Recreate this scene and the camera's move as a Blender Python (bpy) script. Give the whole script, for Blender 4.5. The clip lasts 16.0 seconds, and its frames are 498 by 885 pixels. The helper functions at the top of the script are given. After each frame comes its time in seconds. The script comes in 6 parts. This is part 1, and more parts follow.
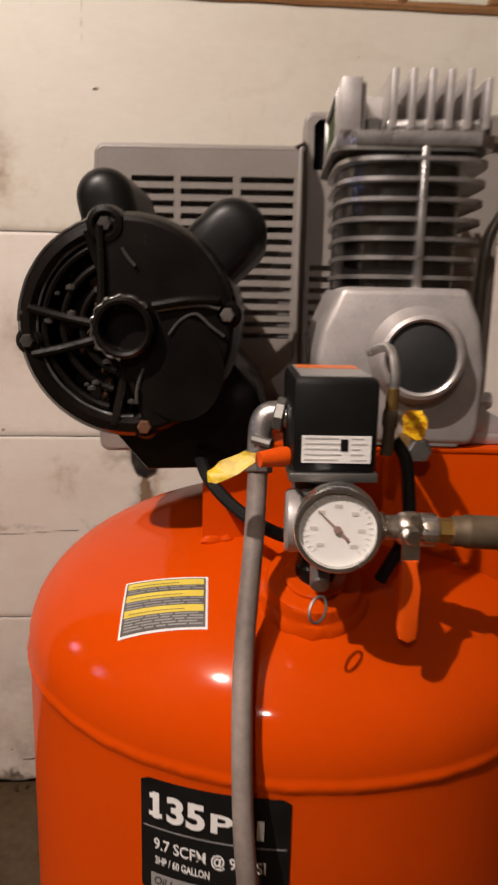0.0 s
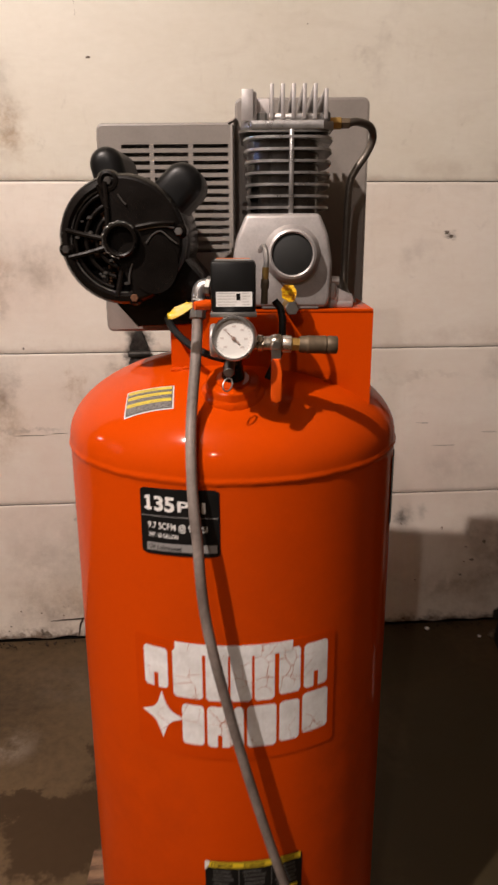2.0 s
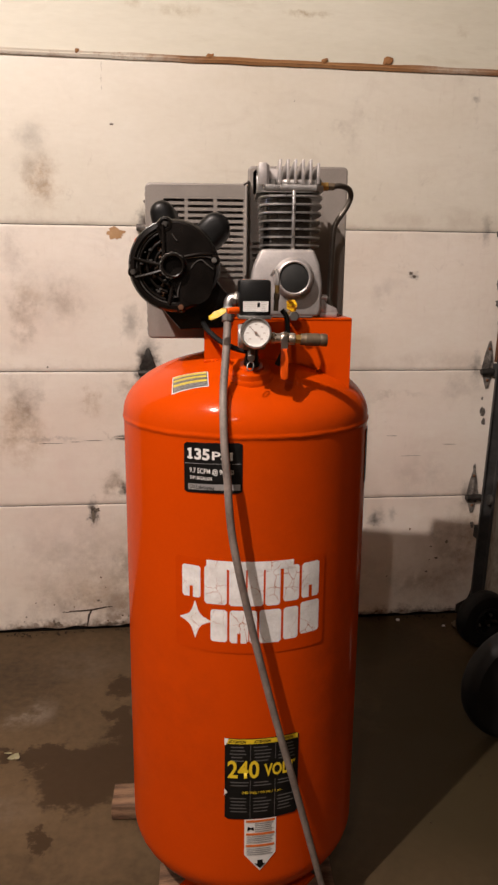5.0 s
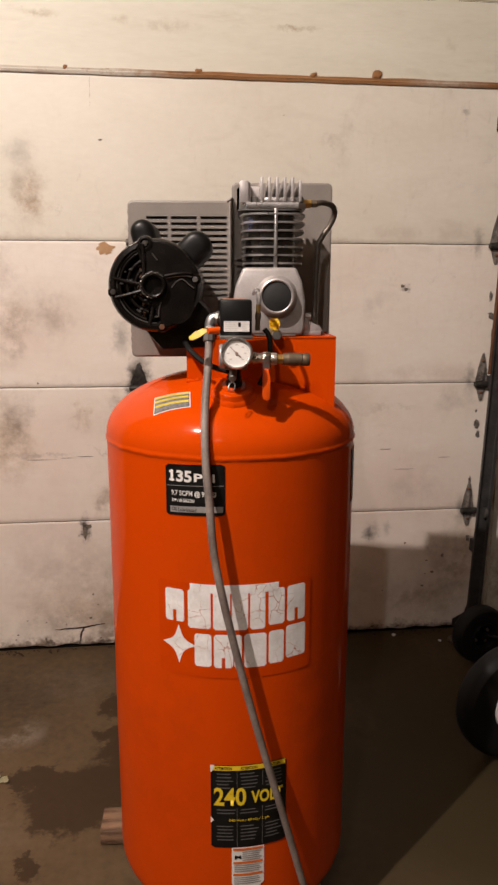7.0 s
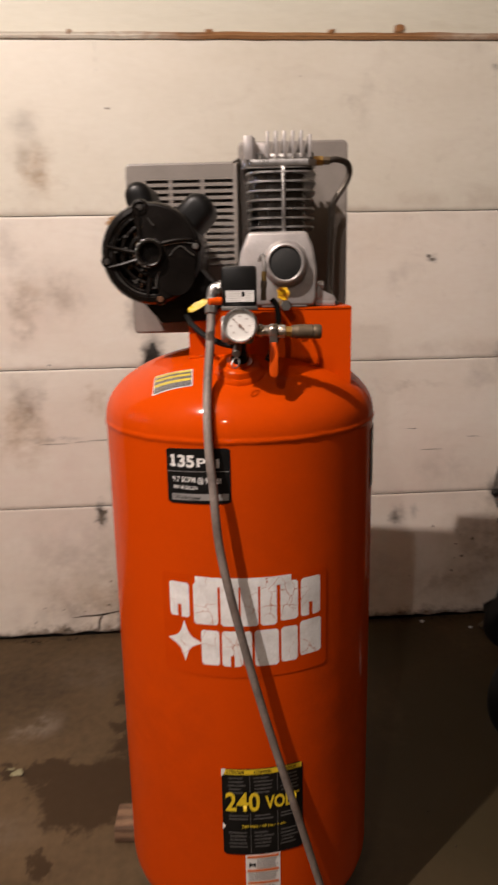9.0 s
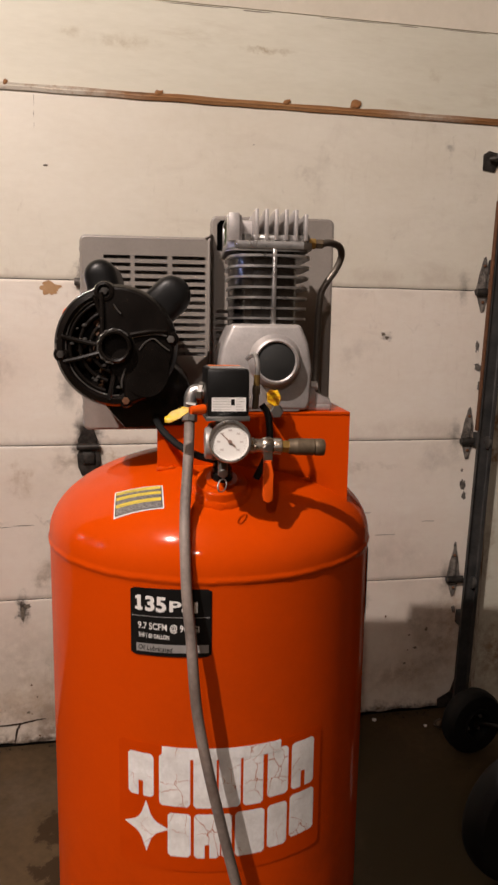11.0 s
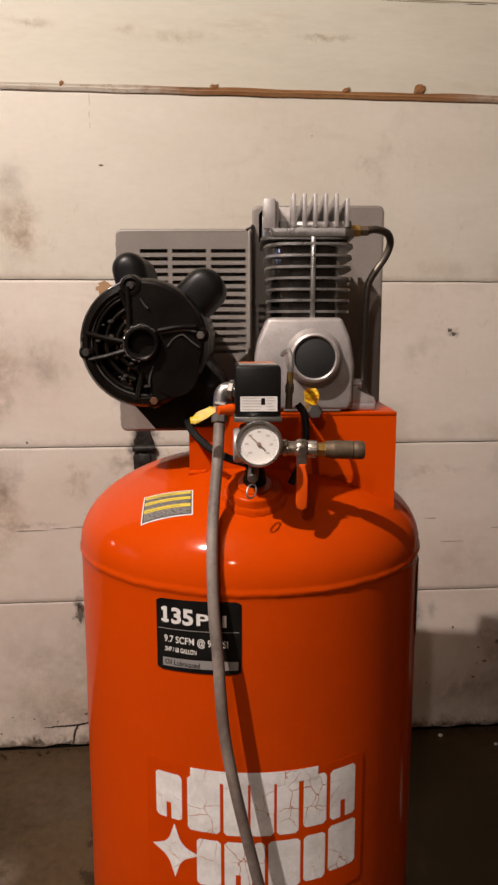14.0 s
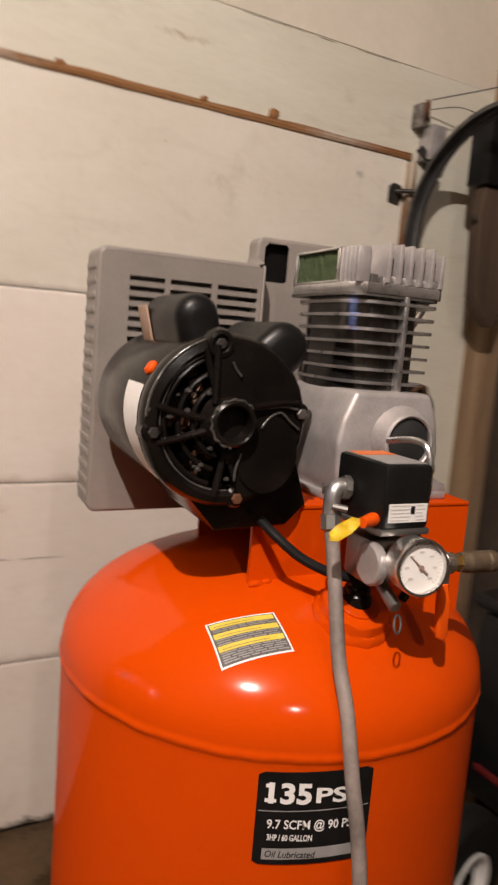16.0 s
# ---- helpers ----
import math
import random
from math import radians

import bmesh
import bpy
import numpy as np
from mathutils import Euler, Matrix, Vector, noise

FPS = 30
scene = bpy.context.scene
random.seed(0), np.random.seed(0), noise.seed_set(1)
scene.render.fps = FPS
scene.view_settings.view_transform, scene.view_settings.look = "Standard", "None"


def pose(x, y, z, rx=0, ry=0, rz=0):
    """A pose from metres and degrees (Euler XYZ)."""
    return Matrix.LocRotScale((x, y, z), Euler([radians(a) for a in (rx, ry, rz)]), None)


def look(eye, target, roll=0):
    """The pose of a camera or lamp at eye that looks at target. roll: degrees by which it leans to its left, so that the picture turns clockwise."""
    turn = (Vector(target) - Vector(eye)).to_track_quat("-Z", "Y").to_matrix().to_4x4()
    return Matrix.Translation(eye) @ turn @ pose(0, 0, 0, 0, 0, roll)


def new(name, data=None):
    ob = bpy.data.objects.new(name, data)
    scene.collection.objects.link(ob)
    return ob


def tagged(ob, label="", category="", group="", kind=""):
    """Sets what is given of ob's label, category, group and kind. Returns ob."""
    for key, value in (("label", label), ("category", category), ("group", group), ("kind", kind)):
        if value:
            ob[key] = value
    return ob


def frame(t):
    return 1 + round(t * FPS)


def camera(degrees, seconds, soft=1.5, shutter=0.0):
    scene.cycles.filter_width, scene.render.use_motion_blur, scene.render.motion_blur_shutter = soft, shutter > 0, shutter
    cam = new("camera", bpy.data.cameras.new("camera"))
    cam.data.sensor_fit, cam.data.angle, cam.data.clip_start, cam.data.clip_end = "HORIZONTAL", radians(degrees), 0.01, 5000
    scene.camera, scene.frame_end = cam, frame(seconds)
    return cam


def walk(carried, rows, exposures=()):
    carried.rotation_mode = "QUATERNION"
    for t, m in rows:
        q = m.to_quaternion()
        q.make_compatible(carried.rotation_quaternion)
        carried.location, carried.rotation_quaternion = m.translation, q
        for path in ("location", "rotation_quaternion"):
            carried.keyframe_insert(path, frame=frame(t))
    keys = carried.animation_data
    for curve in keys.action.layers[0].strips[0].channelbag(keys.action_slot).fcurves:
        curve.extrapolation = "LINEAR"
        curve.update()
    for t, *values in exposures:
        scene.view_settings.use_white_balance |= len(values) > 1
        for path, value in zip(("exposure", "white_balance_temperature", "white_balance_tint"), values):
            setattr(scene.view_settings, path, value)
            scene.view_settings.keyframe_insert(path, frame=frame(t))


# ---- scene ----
cam = camera(38.4, 16.0, soft=2.5, shutter=0.8)
PATH = [
    (0, (-0.0987, -0.6637, 1.4235), (0.0546, 1.2862, 1.0178), 1.23),
    (0.5, (-0.1177, -0.7414, 1.4272), (0.1455, 1.2067, 1.0592), 0.93),
    (1, (-0.0629, -0.8714, 1.4131), (0.0338, 1.0750, 0.9744), 2.23),
    (1.5, (-0.0226, -1.0138, 1.3962), (0.0387, 0.9251, 0.9095), 0.60),
    (2, (-0.0615, -1.0993, 1.4017), (0.0895, 0.8166, 0.8481), -0.25),
    (2.5, (-0.1399, -1.2166, 1.3692), (0.1054, 0.6980, 0.8458), -0.32),
    (3, (-0.1541, -1.3173, 1.3270), (0.1259, 0.5964, 0.8175), 2.12),
    (3.2, (-0.1539, -1.3617, 1.3209), (0.0566, 0.5757, 0.8712), 2.13),
    (5.3, (-0.1631, -1.4678, 1.3746), (0.0672, 0.4709, 0.9403), 0.40),
    (5.5, (-0.1564, -1.4616, 1.3770), (0.0860, 0.4717, 0.9258), 0.58),
    (6, (-0.1439, -1.4511, 1.3797), (0.1183, 0.4836, 0.9459), 0.34),
    (6.5, (-0.1365, -1.4479, 1.3847), (0.1225, 0.4906, 0.9662), 0.45),
    (7, (-0.1281, -1.4473, 1.3850), (0.0949, 0.4976, 0.9757), 0.11),
    (7.5, (-0.1165, -1.4384, 1.3848), (0.0836, 0.5083, 0.9722), 0.15),
    (8, (-0.0925, -1.4215, 1.3817), (0.0597, 0.5292, 0.9670), -0.27),
    (8.5, (-0.0586, -1.4141, 1.3764), (0.0085, 0.5451, 0.9803), -0.33),
    (9, (-0.0818, -1.3491, 1.3635), (0.0591, 0.5921, 0.9031), -1.14),
    (9.2, (-0.1175, -1.3098, 1.3684), (0.1409, 0.6206, 0.9134), -0.95),
    (11.3, (-0.1543, -1.1008, 1.4264), (0.2203, 0.8393, 1.1170), 0.84),
    (11.5, (-0.1502, -1.0916, 1.4260), (0.1898, 0.8520, 1.0991), 0.80),
    (12, (-0.1412, -1.0795, 1.4195), (0.1434, 0.8704, 1.0774), 1.50),
    (12.5, (-0.1170, -1.0804, 1.4182), (0.1236, 0.8780, 1.0913), -0.03),
    (13, (-0.1086, -1.0824, 1.4155), (0.1381, 0.8730, 1.0757), 0.66),
    (13.5, (-0.0971, -1.0735, 1.4153), (0.1040, 0.8850, 1.0636), -0.36),
    (14, (-0.0937, -1.0588, 1.4162), (0.0778, 0.9090, 1.1023), -0.02),
    (14.5, (-0.1050, -1.0205, 1.4068), (0.0660, 0.9306, 1.0018), 0.30),
    (15, (-0.1923, -0.9299, 1.4309), (0.2274, 1.0064, 1.1576), -0.44),
    (15.5, (-0.337, -0.835, 1.471), (0.311, 1.042, 1.232), -0.1),
    (16, (-0.457, -0.720, 1.475), (0.514, 1.005, 1.193), 4.6),
]
walk(cam, [(t, look(eye, target, roll)) for t, eye, target, roll in PATH],
     [(0.0, -0.22), (0.7, -0.2), (1.5, -0.08), (3.0, 0.06), (5.3, 0.06), (8.5, 0.02), (11.3, -0.12), (14.5, -0.14), (15.5, -0.02), (16.0, 0.0)])

# ---- world and lamps ----
world = bpy.data.worlds.new("dusk")
scene.world = world
world.use_nodes = True
world.node_tree.nodes["Background"].inputs[0].default_value = (0.46, 0.55, 1.0, 1)
world.node_tree.nodes["Background"].inputs[1].default_value = 31.0


def lamp(name, at, watts, colour, radius):
    data = bpy.data.lights.new(name, "POINT")
    data.energy, data.color, data.shadow_soft_size = watts, colour, radius
    ob = new(name, data)
    ob.location = at
    return ob


LAMP_A, LAMP_B = (-1.45, -1.58, 3.56), (-0.86, -2.9, 2.85)
lamp("ceiling_bulb_light", LAMP_A, 462, (1.0, 0.872, 0.81), 0.022)
lamp("ceiling_bulb_light", LAMP_B, 64, (1.0, 0.872, 0.81), 0.03)


# ---- materials ----
def node(nt, kind, **values):
    n = nt.nodes.new(kind)
    for k, v in values.items():
        n.inputs[k.replace("_", " ")].default_value = v
    return n


def surface(name, c1, c2, rough=0.5, metal=0.0, coarse=6.0, fine=90.0, spread=0.5, bump=0.1, dist=0.002, coat=0.0, coat_rough=0.08, stretch=(1, 1, 1), rough_var=0.12, spec=0.5):
    """Two colours mixed by coarse and fine noise, with fine relief."""
    m = bpy.data.materials.new(name)
    m.use_nodes = True
    nt = m.node_tree
    b = nt.nodes["Principled BSDF"]
    tc = nt.nodes.new("ShaderNodeTexCoord")
    mp = nt.nodes.new("ShaderNodeMapping")
    mp.inputs["Scale"].default_value = stretch
    nt.links.new(tc.outputs["Object"], mp.inputs[0])
    n1 = node(nt, "ShaderNodeTexNoise", Scale=coarse, Detail=5.0, Roughness=0.6)
    n2 = node(nt, "ShaderNodeTexNoise", Scale=fine, Detail=3.0, Roughness=0.6)
    for n in (n1, n2):
        nt.links.new(mp.outputs[0], n.inputs["Vector"])
    add = nt.nodes.new("ShaderNodeMath")
    add.operation = "MULTIPLY_ADD"
    add.inputs[1].default_value = 0.35
    nt.links.new(n2.outputs[0], add.inputs[0])
    nt.links.new(n1.outputs[0], add.inputs[2])
    ramp = node(nt, "ShaderNodeMapRange", From_Min=0.675 - 0.25 / max(spread, 0.01) * 0.5, From_Max=0.675 + 0.25 / max(spread, 0.01) * 0.5)
    nt.links.new(add.outputs[0], ramp.inputs[0])
    mix = nt.nodes.new("ShaderNodeMix")
    mix.name = "two_tones"
    mix.data_type = "RGBA"
    mix.inputs[6].default_value, mix.inputs[7].default_value = (*c1, 1), (*c2, 1)
    nt.links.new(ramp.outputs[0], mix.inputs[0])
    nt.links.new(mix.outputs[2], b.inputs["Base Color"])
    rr = node(nt, "ShaderNodeMapRange", To_Min=max(rough - rough_var, 0.03), To_Max=min(rough + rough_var, 1))
    nt.links.new(n1.outputs[0], rr.inputs[0])
    nt.links.new(rr.outputs[0], b.inputs["Roughness"])
    b.inputs["Metallic"].default_value = metal
    b.inputs["Coat Weight"].default_value = coat
    b.inputs["Coat Roughness"].default_value = coat_rough
    b.inputs["Specular IOR Level"].default_value = spec
    if bump:
        bp = node(nt, "ShaderNodeBump", Strength=bump, Distance=dist)
        nt.links.new(add.outputs[0], bp.inputs["Height"])
        nt.links.new(bp.outputs[0], b.inputs["Normal"])
    return m


def stained_or_shaded(m, spots, colour, amount=0.8, breakup=25.0, flat=False, crisp=False, gloss=None, grain=(0.34, 0.62)):
    """Adds stains or painted shade at places of a surface: rows of x, z, half width, half height, strength."""
    nt = m.node_tree
    b = nt.nodes["Principled BSDF"]
    src = b.inputs["Base Color"].links[0].from_socket
    geo = nt.nodes.new("ShaderNodeNewGeometry")
    noi = node(nt, "ShaderNodeTexNoise", Scale=breakup, Detail=5.0, Roughness=0.7)
    nt.links.new(geo.outputs["Position"], noi.inputs["Vector"])
    span = sorted(min(w, h) for x, z, w, h, k in spots)[len(spots) // 2]
    wn = node(nt, "ShaderNodeTexNoise", Scale=min(0.9 / span, 40.0), Detail=6.0, Roughness=0.72)
    nt.links.new(geo.outputs["Position"], wn.inputs["Vector"])
    centred = nt.nodes.new("ShaderNodeVectorMath")
    centred.operation = "SUBTRACT"
    centred.inputs[1].default_value = (0.5, 0.5, 0.5)
    nt.links.new(wn.outputs["Color"], centred.inputs[0])
    shifted = nt.nodes.new("ShaderNodeVectorMath")
    shifted.operation = "MULTIPLY_ADD"
    shifted.inputs[1].default_value = (min(span * 2.4, 0.3),) * 3
    nt.links.new(centred.outputs[0], shifted.inputs[0])
    nt.links.new(geo.outputs["Position"], shifted.inputs[2])
    total = None
    for x, z, w, h, k in spots:
        v = nt.nodes.new("ShaderNodeVectorMath")
        v.operation = "SUBTRACT"
        v.inputs[1].default_value = (x, z, 0) if flat else (x, 0, z)
        nt.links.new(shifted.outputs[0], v.inputs[0])
        sc_ = nt.nodes.new("ShaderNodeVectorMath")
        sc_.operation = "MULTIPLY"
        sc_.inputs[1].default_value = (1 / w, 1 / h, 0) if flat else (1 / w, 0, 1 / h)
        nt.links.new(v.outputs[0], sc_.inputs[0])
        ln = nt.nodes.new("ShaderNodeVectorMath")
        ln.operation = "LENGTH"
        nt.links.new(sc_.outputs[0], ln.inputs[0])
        rr = node(nt, "ShaderNodeMapRange", From_Min=1.0, From_Max=0.0, To_Min=0.0, To_Max=k)
        rr.interpolation_type = "SMOOTHSTEP"
        nt.links.new(ln.outputs["Value"], rr.inputs[0])
        if total is None:
            total = rr.outputs[0]
        else:
            mx = nt.nodes.new("ShaderNodeMath")
            mx.operation = "MAXIMUM"
            nt.links.new(total, mx.inputs[0])
            nt.links.new(rr.outputs[0], mx.inputs[1])
            total = mx.outputs[0]
    if crisp:
        # ragged edge: the noise shifts where the stain ends
        lift = nt.nodes.new("ShaderNodeMath")
        lift.operation = "MULTIPLY_ADD"
        lift.inputs[1].default_value = 2.4 if flat else 1.5
        nt.links.new(noi.outputs[0], lift.inputs[0])
        nt.links.new(total, lift.inputs[2])
        mul = node(nt, "ShaderNodeMapRange", From_Min=1.60 if flat else 1.22, From_Max=2.08 if flat else 1.34, To_Min=0.0, To_Max=amount)
        nt.links.new(lift.outputs[0], mul.inputs[0])
        # nothing outside the spots
        gate = node(nt, "ShaderNodeMapRange", From_Min=0.0, From_Max=0.08)
        nt.links.new(total, gate.inputs[0])
        both = nt.nodes.new("ShaderNodeMath")
        both.operation = "MULTIPLY"
        nt.links.new(mul.outputs[0], both.inputs[0])
        nt.links.new(gate.outputs[0], both.inputs[1])
        mul = both
    else:
        cut = node(nt, "ShaderNodeMapRange", From_Min=grain[0], From_Max=grain[1], To_Min=0.0, To_Max=amount)
        nt.links.new(noi.outputs[0], cut.inputs[0])
        mul = nt.nodes.new("ShaderNodeMath")
        mul.operation = "MULTIPLY"
        mul.use_clamp = True
        nt.links.new(total, mul.inputs[0])
        nt.links.new(cut.outputs[0], mul.inputs[1])
    if gloss is not None:
        rs = b.inputs["Roughness"].links[0].from_socket
        rm = nt.nodes.new("ShaderNodeMix")
        rm.inputs[3].default_value = gloss
        nt.links.new(mul.outputs[0], rm.inputs[0])
        nt.links.new(rs, rm.inputs[2])
        nt.links.new(rm.outputs[0], b.inputs["Roughness"])
    mix = nt.nodes.new("ShaderNodeMix")
    mix.data_type = "RGBA"
    nt.links.new(mul.outputs[0], mix.inputs[0])
    nt.links.new(src, mix.inputs[6])
    mix.inputs[7].default_value = (*colour, 1)
    nt.links.new(mix.outputs[2], b.inputs["Base Color"])
    return m


ORANGE = surface("orange_enamel", (0.535, 0.051, 0.0006), (0.60, 0.060, 0.001), 0.36, coarse=3, fine=160, spread=0.4, bump=0.05, dist=0.0006, coat=0.43, coat_rough=0.10, rough_var=0.05, spec=0.0)
DECAL = surface("clear_decal_film", (0.50, 0.0445, 0.0005), (0.55, 0.052, 0.0009), 0.42, coarse=20, fine=120, bump=0.1, dist=0.0008, coat=0.3, coat_rough=0.16, spec=0.0)
BLACK = surface("black_enamel", (0.0034, 0.0027, 0.0023), (0.0095, 0.0074, 0.0062), 0.24, coarse=12, fine=110, bump=0.4, dist=0.0014, spec=0.26)
PLASTIC = surface("black_plastic", (0.004, 0.004, 0.004), (0.009, 0.0088, 0.0085), 0.38, coarse=20, fine=200, bump=0.15, dist=0.0008, spec=0.28)
RUBBER = surface("dark_rubber", (0.004, 0.004, 0.004), (0.010, 0.0095, 0.009), 0.6, coarse=14, fine=120, bump=0.2, spec=0.2)
HOSE = surface("grey_rubber_sheath", (0.155, 0.127, 0.112), (0.285, 0.236, 0.207), 0.55, coarse=14, fine=160, spread=0.8, bump=0.2, dist=0.0008)
GUARD = surface("grey_moulded_plastic", (0.19, 0.167, 0.147), (0.25, 0.222, 0.197), 0.45, coarse=8, fine=220, bump=0.08, dist=0.0006)
ALU = surface("cast_aluminium", (0.36, 0.335, 0.322), (0.50, 0.47, 0.455), 0.45, metal=0.45, coarse=24, fine=300, spread=0.7, bump=0.35, dist=0.0008)
SHINY = surface("machined_aluminium", (0.44, 0.425, 0.41), (0.68, 0.665, 0.65), 0.30, metal=0.88, coarse=30, fine=260, spread=0.7, bump=0.2, dist=0.0008)
CHROME = surface("worn_chrome", (0.55, 0.54, 0.52), (0.80, 0.79, 0.77), 0.3, metal=1.0, coarse=40, fine=200, bump=0.05, dist=0.0005)
STEEL = surface("grey_steel", (0.16, 0.15, 0.14), (0.26, 0.25, 0.23), 0.4, metal=0.8, coarse=20, fine=150, bump=0.15, dist=0.0008)
BRASS = surface("tarnished_brass", (0.42, 0.25, 0.07), (0.58, 0.38, 0.13), 0.35, metal=0.9, coarse=40, fine=200, bump=0.1, dist=0.0006)
COUPLER = surface("oxidised_brass_steel", (0.085, 0.060, 0.036), (0.16, 0.118, 0.075), 0.55, metal=0.5, coarse=50, fine=300, bump=0.25, dist=0.001)
TUBE = surface("dull_steel_tube", (0.10, 0.085, 0.07), (0.17, 0.145, 0.12), 0.4, metal=0.6, coarse=30, fine=150, bump=0.1)
RUST = surface("rusty_bolt", (0.09, 0.035, 0.015), (0.19, 0.085, 0.04), 0.7, metal=0.3, coarse=60, fine=300, bump=0.3)
GREEN = surface("green_foam_filter", (0.035, 0.06, 0.02), (0.07, 0.10, 0.035), 0.9, coarse=120, fine=500, bump=0.6, dist=0.003)
YELLOW = surface("yellow_tag_plastic", (0.50, 0.31, 0.004), (0.74, 0.53, 0.012), 0.45, coarse=90, fine=300, spread=0.8, bump=0.4)
CRACKED = surface("worn_white_vinyl", (0.68, 0.66, 0.64), (0.88, 0.87, 0.86), 0.5, coarse=28, fine=210, spread=0.75, bump=0.3, dist=0.001)
INK = surface("black_label_vinyl", (0.004, 0.004, 0.004), (0.010, 0.0095, 0.009), 0.4, coarse=40, fine=200, bump=0.1, dist=0.0005, spec=0.2)
INK_GREY = surface("grey_label_print", (0.24, 0.23, 0.22), (0.30, 0.29, 0.28), 0.45, coarse=40, fine=200, bump=0)
INK_DIM = surface("dim_label_print", (0.075, 0.072, 0.068), (0.12, 0.115, 0.11), 0.45, coarse=40, fine=200, bump=0)
INK_WHITE = surface("white_label_print", (0.72, 0.70, 0.67), (0.80, 0.78, 0.75), 0.45, coarse=40, fine=200, bump=0)
INK_YELLOW = surface("yellow_label_print", (0.72, 0.50, 0.015), (0.82, 0.60, 0.03), 0.45, coarse=60, fine=200, bump=0)
INK_ORANGE = surface("orange_label_print", (0.60, 0.13, 0.02), (0.70, 0.17, 0.03), 0.45, coarse=60, fine=200, bump=0)
DIAL = surface("white_dial_face", (0.74, 0.72, 0.68), (0.80, 0.78, 0.74), 0.4, coarse=30, fine=200, bump=0)
SKIN = surface("orange_vinyl_grip", (0.62, 0.068, 0.003), (0.70, 0.085, 0.004), 0.45, coarse=30, fine=200, bump=0.1, spec=0.12)
DOOR = surface("white_door_paint", (0.762, 0.680, 0.588), (0.838, 0.782, 0.703), 0.5, coarse=2.4, fine=44, spread=0.6, bump=0.08, dist=0.0015, stretch=(0.6, 1, 1.3))
HEADER = surface("white_header_paint", (0.575, 0.545, 0.44), (0.685, 0.66, 0.555), 0.55, coarse=2.5, fine=60, spread=0.5, bump=0.12, dist=0.0015, stretch=(0.35, 1, 1.6))
WALLP = surface("dull_wall_paint", (0.58, 0.525, 0.425), (0.69, 0.63, 0.525), 0.7, coarse=2.0, fine=45, spread=0.5, bump=0.1)
BAREWOOD = surface("bare_brown_wood", (0.19, 0.074, 0.020), (0.37, 0.19, 0.075), 0.75, coarse=5, fine=80, spread=0.8, bump=0.4, stretch=(0.3, 1, 5))
STUD = surface("aged_stud_wood", (0.17, 0.105, 0.055), (0.32, 0.215, 0.125), 0.8, coarse=5, fine=90, spread=0.6, bump=0.3, stretch=(4, 4, 0.3))
LUMBER = surface("bare_board_wood", (0.36, 0.20, 0.085), (0.50, 0.31, 0.16), 0.75, coarse=8, fine=120, spread=0.6, bump=0.3, stretch=(4, 0.4, 4))
STOPWOOD = surface("half_painted_stop_wood", (0.16, 0.085, 0.038), (0.52, 0.45, 0.36), 0.75, coarse=5, fine=60, spread=1.2, bump=0.3, stretch=(4, 4, 0.6))
OLDLUMBER = surface("grimy_sawn_lumber", (0.075, 0.038, 0.02), (0.25, 0.145, 0.082), 0.8, coarse=9, fine=130, spread=1.1, bump=0.35, stretch=(0.4, 4, 4))
CONCRETE = surface("stained_concrete", (0.046, 0.030, 0.016), (0.134, 0.089, 0.048), 0.6, coarse=1.6, fine=38, spread=0.55, bump=0.25, dist=0.003, rough_var=0.25, spec=0.12)
TRACKM = surface("galvanised_track", (0.055, 0.055, 0.055), (0.12, 0.115, 0.11), 0.5, metal=0.6, coarse=14, fine=130, bump=0.2)
IRON = surface("greasy_black_hinge", (0.018, 0.016, 0.014), (0.07, 0.062, 0.055), 0.5, metal=0.5, coarse=40, fine=180, spread=0.7, bump=0.4)
RIM = surface("white_wheel_rim", (0.55, 0.53, 0.50), (0.68, 0.66, 0.62), 0.4, coarse=20, fine=120, bump=0.08)
ROUGHWALL = surface("bare_stud_wall_boards", (0.03, 0.02, 0.013), (0.07, 0.05, 0.032), 0.85, coarse=3, fine=40, spread=0.6, bump=0.2)


